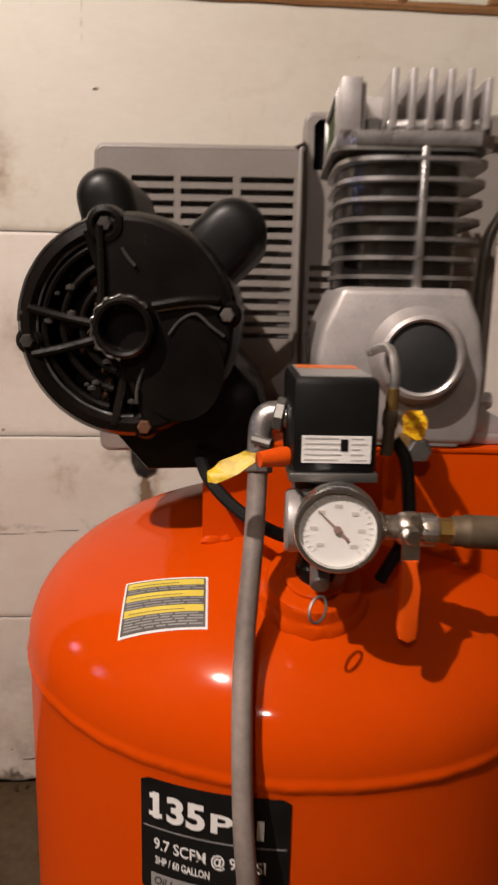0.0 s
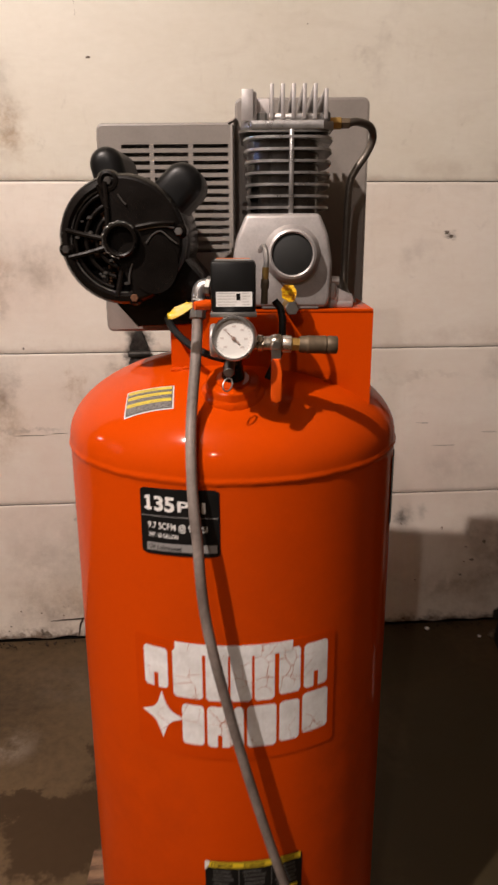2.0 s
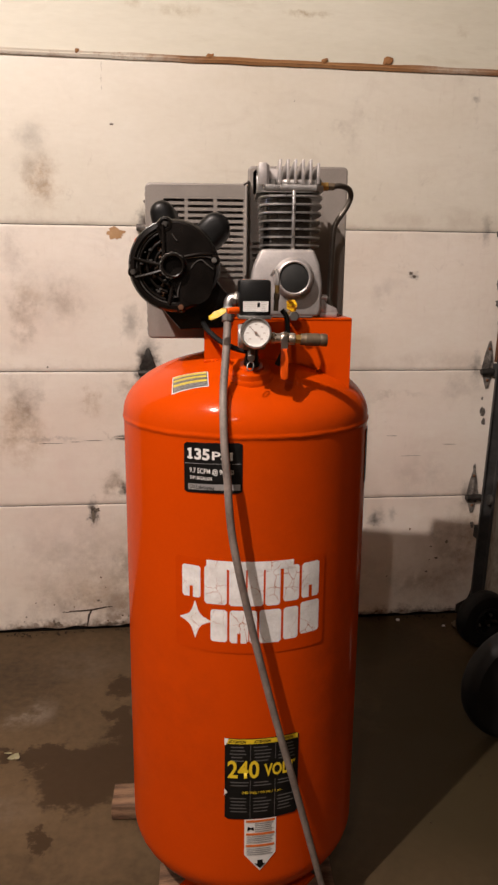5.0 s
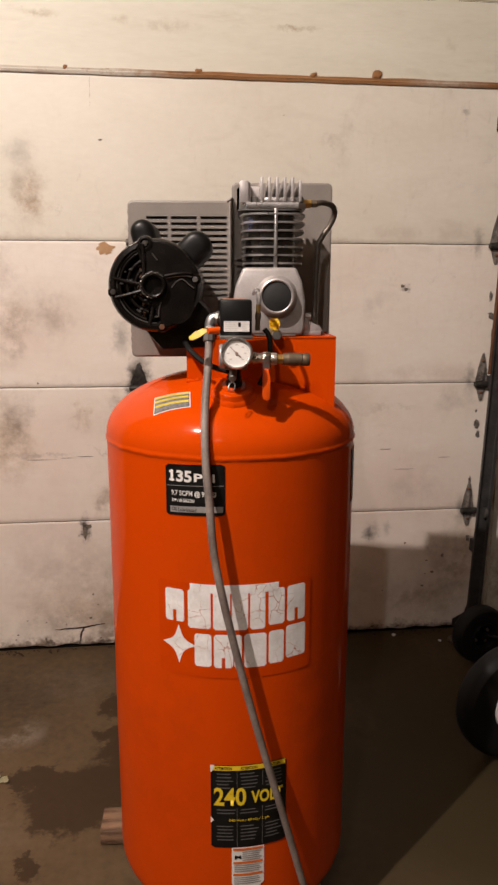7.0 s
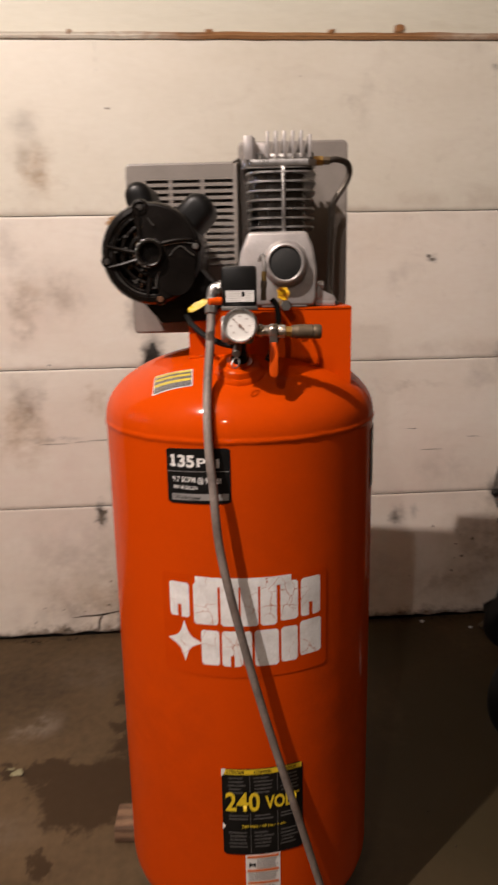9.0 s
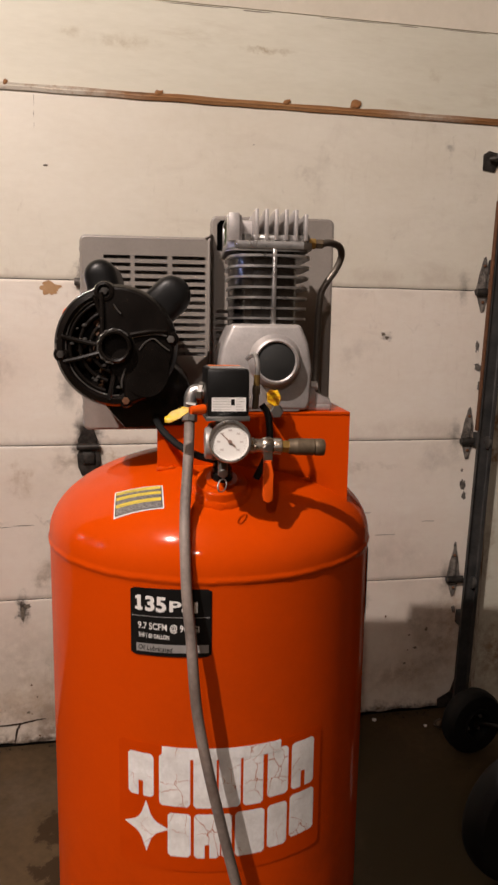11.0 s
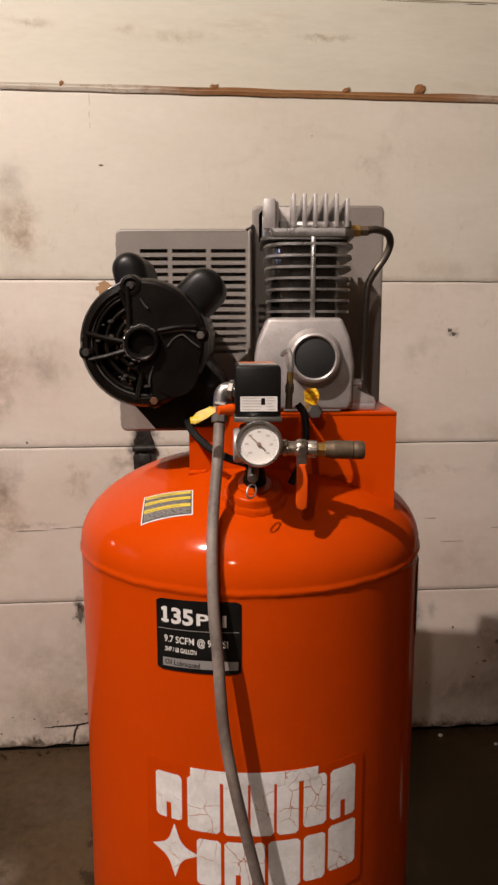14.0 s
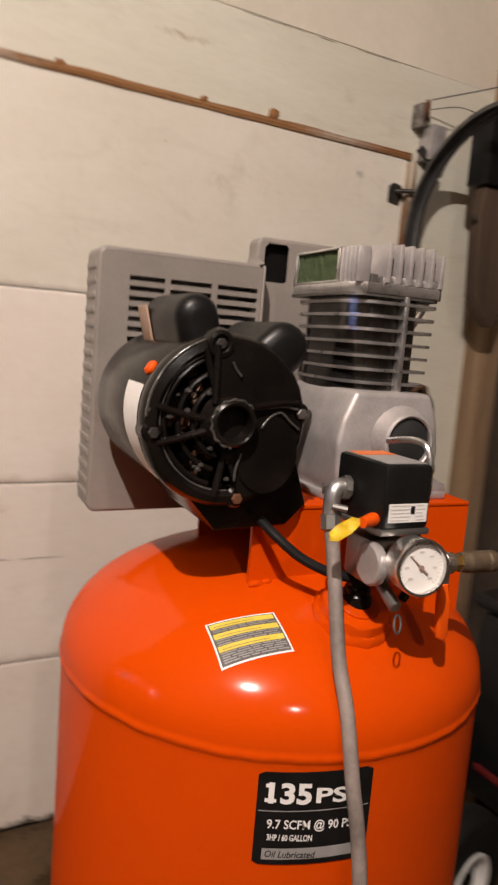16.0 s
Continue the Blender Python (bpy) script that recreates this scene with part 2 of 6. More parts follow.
def cracked(m, colour, scale, width):
    """Thin cracks through which the paint below shows."""
    nt = m.node_tree
    b = nt.nodes["Principled BSDF"]
    src = b.inputs["Base Color"].links[0].from_socket
    tc = nt.nodes.new("ShaderNodeTexCoord")
    noi = node(nt, "ShaderNodeTexNoise", Scale=scale * 0.8, Detail=4.0)
    nt.links.new(tc.outputs["Object"], noi.inputs["Vector"])
    off = nt.nodes.new("ShaderNodeVectorMath")
    off.operation = "MULTIPLY_ADD"
    off.inputs[1].default_value = (0.02, 0.02, 0.02)
    nt.links.new(noi.outputs["Color"], off.inputs[0])
    nt.links.new(tc.outputs["Object"], off.inputs[2])
    vo = node(nt, "ShaderNodeTexVoronoi", Scale=scale)
    vo.feature = "DISTANCE_TO_EDGE"
    nt.links.new(off.outputs[0], vo.inputs["Vector"])
    patch = node(nt, "ShaderNodeTexNoise", Scale=scale * 0.45, Detail=2.0)
    nt.links.new(tc.outputs["Object"], patch.inputs["Vector"])
    wide = node(nt, "ShaderNodeMapRange", From_Min=0.46, From_Max=0.66, To_Min=0.0, To_Max=width)
    nt.links.new(patch.outputs[0], wide.inputs[0])
    less = nt.nodes.new("ShaderNodeMath")
    less.operation = "LESS_THAN"
    nt.links.new(vo.outputs["Distance"], less.inputs[0])
    nt.links.new(wide.outputs[0], less.inputs[1])
    mix = nt.nodes.new("ShaderNodeMix")
    mix.data_type = "RGBA"
    nt.links.new(less.outputs[0], mix.inputs[0])
    nt.links.new(src, mix.inputs[6])
    mix.inputs[7].default_value = (*colour, 1)
    nt.links.new(mix.outputs[2], b.inputs["Base Color"])


def patchy_gloss(m, scale, low, high):
    """Polished and dulled areas of a lacquer."""
    nt = m.node_tree
    tc = nt.nodes.new("ShaderNodeTexCoord")
    noi = node(nt, "ShaderNodeTexNoise", Scale=scale, Detail=6.0, Roughness=0.65)
    nt.links.new(tc.outputs["Object"], noi.inputs["Vector"])
    rr = node(nt, "ShaderNodeMapRange", From_Min=0.35, From_Max=0.7, To_Min=low, To_Max=high)
    nt.links.new(noi.outputs[0], rr.inputs[0])
    nt.links.new(rr.outputs[0], nt.nodes["Principled BSDF"].inputs["Coat Roughness"])


def grimed(m, colour, scale, stretch, low, high, amount):
    """Smears over the whole surface, drawn out along it."""
    nt = m.node_tree
    b = nt.nodes["Principled BSDF"]
    src = b.inputs["Base Color"].links[0].from_socket
    geo = nt.nodes.new("ShaderNodeNewGeometry")
    mp = nt.nodes.new("ShaderNodeMapping")
    mp.inputs["Scale"].default_value = stretch
    nt.links.new(geo.outputs["Position"], mp.inputs[0])
    fine = node(nt, "ShaderNodeTexNoise", Scale=scale, Detail=8.0, Roughness=0.68, Distortion=0.6)
    broad = node(nt, "ShaderNodeTexNoise", Scale=2.3, Detail=3.0, Roughness=0.6)
    nt.links.new(mp.outputs[0], fine.inputs["Vector"])
    nt.links.new(geo.outputs["Position"], broad.inputs["Vector"])
    cut = node(nt, "ShaderNodeMapRange", From_Min=low, From_Max=high, To_Min=0.0, To_Max=amount)
    nt.links.new(fine.outputs[0], cut.inputs[0])
    where = node(nt, "ShaderNodeMapRange", From_Min=0.35, From_Max=0.62)
    nt.links.new(broad.outputs[0], where.inputs[0])
    mul = nt.nodes.new("ShaderNodeMath")
    mul.operation = "MULTIPLY"
    nt.links.new(cut.outputs[0], mul.inputs[0])
    nt.links.new(where.outputs[0], mul.inputs[1])
    mix = nt.nodes.new("ShaderNodeMix")
    mix.data_type = "RGBA"
    nt.links.new(mul.outputs[0], mix.inputs[0])
    nt.links.new(src, mix.inputs[6])
    mix.inputs[7].default_value = (*colour, 1)
    nt.links.new(mix.outputs[2], b.inputs["Base Color"])


cracked(CRACKED, (0.46, 0.20, 0.13), 36, 0.02)
patchy_gloss(ORANGE, 9, 0.06, 0.17)
# smudged shoulder; shade of the lower flanks painted in as darker orange
stained_or_shaded(ORANGE, [(0.05, 0.95, 0.28, 0.4, 0.22), (0.15, 0.60, 0.14, 0.5, 0.4), (-0.15, 0.5, 0.12, 0.4, 0.28)], (0.20, 0.028, 0.006), 0.7, 14)
CEILP = surface("dusty_ceiling_boards", (0.10, 0.075, 0.05), (0.19, 0.145, 0.10), 0.8, coarse=2.0, fine=40, spread=0.5, bump=0.1, stretch=(0.4, 4, 1))
CORE = surface("dark_cast_iron", (0.05, 0.046, 0.043), (0.16, 0.15, 0.14), 0.20, metal=0.9, coarse=30, fine=200, bump=0.25)
CHIP = surface("grime_chip", (0.085, 0.065, 0.048), (0.22, 0.18, 0.14), 0.8, coarse=60, fine=300, spread=0.8, bump=0.3)
SPLITWOOD = surface("dark_split_wood", (0.018, 0.011, 0.007), (0.055, 0.032, 0.018), 0.85, coarse=30, fine=200, bump=0.3)
KNOT = surface("brown_knot", (0.16, 0.06, 0.014), (0.36, 0.17, 0.06), 0.75, coarse=60, fine=200, bump=0.4)
# near-black fill for joints and hollows, standing in for their shade
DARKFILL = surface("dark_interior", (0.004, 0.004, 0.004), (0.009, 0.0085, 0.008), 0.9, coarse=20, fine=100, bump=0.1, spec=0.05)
grimed(HOSE, (0.085, 0.045, 0.03), 16.0, (1, 1, 0.6), 0.48, 0.62, 0.75)
grimed(DOOR, (0.30, 0.215, 0.155), 5.0, (1, 1, 2.2), 0.52, 0.72, 0.18)
grimed(DOOR, (0.22, 0.16, 0.12), 22.0, (1, 1, 0.7), 0.60, 0.74, 0.28)
grimed(DOOR, (0.40, 0.30, 0.22), 60.0, (1, 1, 0.15), 0.55, 0.8, 0.2)
grimed(HEADER, (0.33, 0.24, 0.14), 7.0, (0.6, 1, 3.0), 0.54, 0.72, 0.3)
stained_or_shaded(DOOR, [(0.0, z + 0.012, 2.4, 0.022, 0.8) for z in (0.528, 1.043, 1.565)] + [(0.85, z + 0.035, 0.5, 0.05, 0.7) for z in (1.043, 1.565)], (0.36, 0.25, 0.19), 0.55, 8, grain=(0.40, 0.7))
# pinker tone low on both sides of the door and at the middle left
stained_or_shaded(DOOR, [(-0.62, 0.62, 0.5, 0.55, 0.9), (0.75, 0.60, 0.5, 0.6, 0.8), (-0.62, 1.25, 0.3, 0.3, 0.5)], (0.72, 0.575, 0.505), 0.6, 5, grain=(0.2, 0.55))
stained_or_shaded(DOOR, [(-0.61, 1.80, 0.12, 0.15, 0.3), (-0.56, 1.32, 0.2, 0.16, 0.3), (0.68, 1.35, 0.09, 0.08, 0.3), (0.515, 1.93, 0.05, 0.14, 0.35), (-0.68, 0.94, 0.08, 0.14, 0.6), (-0.42, 0.93, 0.22, 0.15, 0.15), (-0.70, 1.46, 0.10, 0.10, 0.4),
               (1.02, 0.25, 0.2, 0.25, 0.4), (-0.45, 0.10, 0.5, 0.16, 0.8), (1.0, 0.98, 0.1, 0.12, 0.4), (-0.23, 1.2, 0.07, 0.10, 0.4), (-0.24, 1.56, 0.06, 0.10, 0.4), (-0.5, 0.33, 0.42, 0.28, 0.3), (-0.3, 0.72, 0.14, 0.12, 0.3), (0.6, 0.2, 0.3, 0.15, 0.3), (0.85, 0.62, 0.2, 0.16, 0.3)], (0.20, 0.145, 0.115), 0.8, 9)
stained_or_shaded(DOOR, [(-0.455, 0.50, 0.035, 0.075, 2.0), (0.77, 1.40, 0.03, 0.02, 1.0), (0.672, 0.44, 0.05, 0.06, 0.9), (0.975, 2.03, 0.03, 0.03, 0.7), (-0.235, 1.04, 0.06, 0.10, 0.8), (-0.23, 0.56, 0.06, 0.09, 1.6), (-0.33, 0.59, 0.02, 0.04, 1.6), (-0.232, 1.57, 0.045, 0.075, 1.2), (0.93, 0.36, 0.05, 0.06, 0.5), (-0.62, 0.79, 0.2, 0.012, 0.5), (0.15, 0.021, 2.2, 0.018, 1.4)], (0.055, 0.042, 0.032), 0.85, 26)
stained_or_shaded(DOOR, [(-0.585, 1.70, 0.08, 0.10, 0.9), (-0.2, 0.94, 0.05, 0.07, 0.9), (-0.24, 0.30, 0.1, 0.12, 0.6), (-0.72, 0.82, 0.14, 0.2, 0.7), (0.95, 0.15, 0.3, 0.12, 0.5), (-0.45, 0.16, 0.35, 0.14, 0.5), (-0.44, 0.92, 0.04, 0.09, 0.6), (-0.15, 0.99, 0.06, 0.03, 1.0), (1.08, 0.34, 0.06, 0.3, 0.8), (-0.65, 1.30, 0.1, 0.12, 0.5)], (0.33, 0.19, 0.07), 0.75, 24)
stained_or_shaded(DOOR, [(-0.50, 0.13, 0.5, 0.15, 0.32), (1.0, 0.2, 0.22, 0.26, 0.34), (-0.5, 1.32, 0.2, 0.16, 0.22), (0.8, 0.4, 0.3, 0.2, 0.2)], (0.22, 0.16, 0.11), 0.6, 48, False, True)
stained_or_shaded(DOOR, [(-0.30, 0.34, 0.22, 0.18, 0.4), (-0.26, 0.16, 0.20, 0.16, 0.6), (-0.42, 0.20, 0.25, 0.16, 0.4), (-0.22, 0.70, 0.10, 0.10, 0.5), (-0.20, 0.82, 0.08, 0.14, 0.6), (0.95, 0.30, 0.25, 0.2, 0.5)], (0.34, 0.235, 0.15), 0.7, 13, grain=(0.3, 0.6))
stained_or_shaded(DOOR, [(-0.24, 0.20, 0.08, 0.09, 0.9), (-0.33, 0.30, 0.06, 0.06, 0.5), (-0.19, 0.33, 0.05, 0.08, 0.4), (-0.21, 0.09, 0.10, 0.05, 1.0), (-0.29, 0.80, 0.07, 0.012, 1.4), (-0.30, 0.42, 0.04, 0.05, 0.8)], (0.085, 0.065, 0.045), 0.8, 30)
stained_or_shaded(DOOR, [(-0.292, 1.225, 0.045, 0.085, 0.55), (-0.232, 1.05, 0.062, 0.155, 1.5), (-0.228, 0.87, 0.045, 0.09, 0.6), (-0.455, 0.50, 0.028, 0.06, 0.7), (-0.232, 1.575, 0.035, 0.085, 0.5), (-0.34, 0.592, 0.02, 0.04, 0.7), (1.05, 1.06, 0.035, 0.08, 0.6), (1.05, 0.53, 0.04, 0.08, 0.6), (1.05, 1.57, 0.03, 0.07, 0.5), (0.66, 0.43, 0.035, 0.04, 0.45), (0.74, 0.46, 0.03, 0.04, 0.35), (-0.62, 1.86, 0.07, 0.06, 0.25)], (0.045, 0.034, 0.027), 0.9, 40, grain=(0.05, 0.45))
stained_or_shaded(DOOR, [(-0.36, 0.60, 0.06, 0.08, 0.7), (-0.30, 0.40, 0.10, 0.12, 0.4), (-0.21, 0.42, 0.07, 0.12, 0.5), (-0.30, 0.26, 0.18, 0.12, 0.6), (-0.20, 0.63, 0.06, 0.07, 0.7), (-0.47, 0.32, 0.12, 0.14, 0.3), (-0.62, 0.28, 0.16, 0.2, 0.25), (-0.68, 1.25, 0.08, 0.2, 0.5), (-0.53, 1.30, 0.10, 0.10, 0.5), (-0.21, 0.86, 0.06, 0.10, 0.8), (-0.33, 0.80, 0.12, 0.016, 0.8), (-0.28, 0.12, 0.2, 0.12, 0.6), (-0.7, 0.9, 0.07, 0.12, 0.7), (1.03, 0.3, 0.1, 0.3, 0.6), (0.9, 0.16, 0.25, 0.1, 0.5), (-0.60, 1.74, 0.09, 0.14, 0.5), (0.7, 0.95, 0.2, 0.03, 0.3), (-0.25, 0.99, 0.12, 0.05, 0.6)], (0.20, 0.13, 0.07), 0.85, 19, grain=(0.35, 0.58))
stained_or_shaded(DOOR, [(-0.55, 0.02, 0.6, 0.05, 1.2), (-0.36, 0.05, 0.12, 0.08, 0.9), (0.8, 0.02, 0.5, 0.05, 0.8)], (0.15, 0.088, 0.045), 0.75, 32, grain=(0.38, 0.6))
stained_or_shaded(HEADER, [(1.25, 1.08, 0.09, 0.10, 2.0), (1.22, 0.98, 0.06, 0.08, 1.6), (1.3, 0.22, 0.25, 0.26, 1.0), (1.2, 0.6, 0.04, 0.3, 0.6)], (0.24, 0.125, 0.05), 0.85, 22, grain=(0.38, 0.6))
stained_or_shaded(HEADER, [(-0.53, 2.295, 0.09, 0.02, 0.8), (-0.1, 2.27, 0.16, 0.03, 0.5), (0.34, 2.28, 0.12, 0.012, 0.9), (0.9, 2.25, 0.03, 0.03, 0.6), (-0.25, 2.285, 0.06, 0.02, 0.6)], (0.30, 0.22, 0.11), 0.8, 30)
stained_or_shaded(CONCRETE, [(-0.607, 0.676, 0.10, 0.10, 1.2), (-0.62, 0.24, 0.2, 0.1, 0.5), (0.62, -0.15, 0.25, 0.15, 0.3), (-0.45, 0.95, 0.3, 0.2, 0.3)], (0.22, 0.175, 0.135), 0.7, 12, True)
# damp floor right of and behind the tank, with the tank's shade painted in
stained_or_shaded(CONCRETE, [(0.75, 0.35, 1.0, 1.1, 1.6), (0.5, 1.0, 0.6, 0.4, 1.4)], (0.042, 0.031, 0.015), 0.88, 2.5, True, grain=(0.1, 0.45))
stained_or_shaded(CONCRETE, [(-0.42, 0.355, 0.215, 0.215, 2.0), (-0.54, 0.45, 0.13, 0.085, 2.0), (-0.30, 0.45, 0.13, 0.19, 2.0), (-0.2, 0.30, 0.2, 0.25, 2.0), (-0.345, 0.65, 0.075, 0.07, 2.0), (-0.30, 0.58, 0.06, 0.10, 2.0), (-0.325, 0.80, 0.08, 0.07, 2.0), (-0.345, 0.835, 0.05, 0.04, 1.8), (-0.50, 0.12, 0.05, 0.075, 1.6), (-0.66, 0.46, 0.05, 0.05, 1.5), (-0.80, 0.40, 0.10, 0.08, 1.2), (0.05, 0.95, 0.3, 0.2, 1.2)], (0.034, 0.018, 0.007), 0.85, 17, True, True, 0.34)
stained_or_shaded(BAREWOOD, [(-1.0, 2.12, 1.0, 0.4, 2.4), (-0.40, 2.114, 0.42, 0.05, 1.6), (0.88, 2.122, 0.2, 0.05, 0.6)], (0.60, 0.55, 0.465), 0.92, 26, grain=(0.20, 0.52))
stained_or_shaded(BAREWOOD, [(-0.75, 2.110, 0.5, 0.006, 1.4), (0.35, 2.118, 0.45, 0.004, 0.9), (0.85, 2.110, 0.3, 0.004, 1.0), (-0.06, 2.126, 0.09, 0.006, 1.0)], (0.13, 0.062, 0.024), 0.8, 34, grain=(0.3, 0.6))
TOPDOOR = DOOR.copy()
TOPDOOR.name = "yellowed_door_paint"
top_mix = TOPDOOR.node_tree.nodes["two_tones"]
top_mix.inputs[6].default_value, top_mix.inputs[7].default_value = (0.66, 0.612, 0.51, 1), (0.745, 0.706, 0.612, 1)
GLASS = bpy.data.materials.new("window_glass")
GLASS.use_nodes = True
gb = GLASS.node_tree.nodes["Principled BSDF"]
gb.inputs["Transmission Weight"].default_value, gb.inputs["Roughness"].default_value, gb.inputs["IOR"].default_value = 1.0, 0.02, 1.45


# ---- mesh helpers ----
def part(name, bm, material, parent=None, label="", smooth=35, mesh=None):
    """Links a bmesh as one mesh object, under parent if there is one."""
    if mesh is None:
        bmesh.ops.recalc_face_normals(bm, faces=bm.faces)
        mesh = bpy.data.meshes.new(name)
        bm.to_mesh(mesh)
        bm.free()
        mesh.materials.append(material)
        if smooth:
            mesh.polygons.foreach_set("use_smooth", [True] * len(mesh.polygons))
            mesh.set_sharp_from_angle(angle=radians(smooth))
    ob = new(name, mesh)
    if parent:
        ob.parent = parent
    if label:
        ob["label"] = label
    return ob


def thing(name, label, category, at=(0, 0, 0), group="", kind=""):
    ob = new(name)
    ob.empty_display_size = 0.05
    ob.location = at
    return tagged(ob, label, category, group, kind)


def box(x0, x1, y0, y1, z0, z1, bevel=0.0, m=None, seg=2, bm=None):
    own = bm is None
    bm = bm or bmesh.new()
    r = bmesh.ops.create_cube(bm, size=1, matrix=Matrix.LocRotScale(((x0 + x1) / 2, (y0 + y1) / 2, (z0 + z1) / 2), None, (x1 - x0, y1 - y0, z1 - z0)))
    if bevel and own:
        bmesh.ops.bevel(bm, geom=bm.edges[:], offset=bevel, segments=seg, affect="EDGES", profile=0.5)
    if m is not None:
        bmesh.ops.transform(bm, matrix=m, verts=bm.verts if own else r["verts"])
    return bm


def axis_matrix(p, q):
    p, q = Vector(p), Vector(q)
    return Matrix.Translation(p) @ (q - p).to_track_quat("Z", "Y").to_matrix().to_4x4()


def turned(profile, p=(0, 0, 0), q=(0, 0, 1), seg=32, bm=None):
    """A lathe shape: profile rows (radius, distance along the axis from p towards q)."""
    bm = bm or bmesh.new()
    m = axis_matrix(p, q)
    rings = []
    for r, h in profile:
        if r < 1e-6:
            rings.append([bm.verts.new(m @ Vector((0, 0, h)))])
        else:
            rings.append([bm.verts.new(m @ Vector((r * math.cos(2 * math.pi * k / seg), r * math.sin(2 * math.pi * k / seg), h))) for k in range(seg)])
    for a, b in zip(rings, rings[1:]):
        for k in range(seg):
            j = (k + 1) % seg
            if len(a) == 1 and len(b) == 1:
                continue
            if len(a) == 1:
                bm.faces.new((a[0], b[k], b[j]))
            elif len(b) == 1:
                bm.faces.new((a[k], a[j], b[0]))
            else:
                bm.faces.new((a[k], a[j], b[j], b[k]))
    return bm


def rod(p, q, r, seg=20, chamfer=0.0, bm=None):
    n = (Vector(q) - Vector(p)).length
    c = min(chamfer, n / 3, r / 2)
    return turned([(0, 0), (r - c, 0), (r, c), (r, n - c), (r - c, n), (0, n)] if c else [(0, 0), (r, 0), (r, n), (0, n)], p, q, seg, bm)


def spline(points, steps=8):
    """A smooth line through the points."""
    p = [Vector(v) for v in points]
    p = [p[0] * 2 - p[1]] + p + [p[-1] * 2 - p[-2]]
    out = []
    for i in range(1, len(p) - 2):
        a, b, c, d = p[i - 1:i + 3]
        for k in range(steps):
            t = k / steps
            out.append(0.5 * (2 * b + (c - a) * t + (2 * a - 5 * b + 4 * c - d) * t * t + (3 * b - a - 3 * c + d) * t ** 3))
    return out + [p[-2]]


def pipe(points, r, seg=12, steps=8, bm=None, flat=1.0):
    """A round cord swept along a smooth line."""
    bm = bm or bmesh.new()
    line = spline(points, steps)
    side = None
    rings = []
    for i, c in enumerate(line):
        d = (line[min(i + 1, len(line) - 1)] - line[max(i - 1, 0)]).normalized()
        if side is None:
            side = d.orthogonal().normalized()
        side = (side - d * side.dot(d)).normalized()
        up = d.cross(side)
        rings.append([bm.verts.new(c + r * (side * math.cos(2 * math.pi * k / seg) + up * flat * math.sin(2 * math.pi * k / seg))) for k in range(seg)])
    for a, b in zip(rings, rings[1:]):
        for k in range(seg):
            bm.faces.new((a[k], a[(k + 1) % seg], b[(k + 1) % seg], b[k]))
    bm.faces.new(rings[0][::-1]), bm.faces.new(rings[-1])
    return bm


def slab(outline, depth, m=None, bm=None, bevel=0.0):
    """A flat outline (x, y) drawn out by depth along z."""
    own = bm is None
    bm = bm or bmesh.new()
    low = [bm.verts.new((x, y, 0)) for x, y in outline]
    high = [bm.verts.new((x, y, depth)) for x, y in outline]
    n = len(low)
    faces = [bm.faces.new(low[::-1]), bm.faces.new(high)]
    for k in range(n):
        faces.append(bm.faces.new((low[k], low[(k + 1) % n], high[(k + 1) % n], high[k])))
    if bevel and own:
        edges = [e for f in faces[:2] for e in f.edges]
        bmesh.ops.bevel(bm, geom=edges, offset=bevel, segments=2, affect="EDGES", profile=0.5)
    if m is not None:
        bmesh.ops.transform(bm, matrix=m, verts=bm.verts if own else low + high)
    return bm


def rounded(w, h, r, n=5, cx=0.0, cy=0.0):
    """Outline of a rectangle with round corners."""
    out = []
    for sx, sy, a0 in ((1, 1, 0), (-1, 1, 90), (-1, -1, 180), (1, -1, 270)):
        for k in range(n + 1):
            a = radians(a0 + 90 * k / n)
            out.append((cx + sx * (w / 2 - r) + r * math.cos(a), cy + sy * (h / 2 - r) + r * math.sin(a)))
    return out


# upright plane facing the camera's side: outline x -> across, y -> up, depth -> towards the front
YAW = -5.5
UNIT = pose(0, 0, 0, 0, 0, YAW)


def front(x, y, z, yaw=YAW):
    """Matrix for slab(): the outline stands upright at (x, y, z) and is drawn out towards -y."""
    return pose(x, y, z, 90, 0, yaw)

# ---- the place ----
# ---- the garage ----
WALL_Y, RIGHT_X, LEFT_X, BACK_Y, CEIL = 1.231, 1.62, -2.7, -5.6, 3.86


def setting(name, bm, material, label, category, smooth=0):
    return tagged(part(name, bm, material, smooth=smooth), label, category, kind="structure")


bm = bmesh.new()
bmesh.ops.create_grid(bm, x_segments=40, y_segments=60, size=0.5, matrix=Matrix.LocRotScale(((LEFT_X + RIGHT_X) / 2, (BACK_Y + 1.6) / 2, 0), None, (RIGHT_X - LEFT_X + 0.4, 1.6 - BACK_Y + 0.4, 1)))
for v in bm.verts:
    v.co.z = 0.004 * noise.noise(v.co * 1.3) - 0.002
bmesh.ops.solidify(bm, geom=bm.faces[:], thickness=0.1)
floor = setting("floor", bm, CONCRETE, "worn grey-brown concrete garage floor with damp stains and painted shade beside the tank", "floor", 40)
setting("ceiling", box(LEFT_X - 0.1, RIGHT_X + 0.1, BACK_Y - 0.1, 1.5, CEIL, CEIL + 0.1), CEILP, "dusty brown board garage ceiling", "ceiling")
setting("wall_south", box(LEFT_X - 0.1, RIGHT_X + 0.1, BACK_Y - 0.12, BACK_Y, 0, CEIL), ROUGHWALL, "bare brown board garage back wall", "wall")
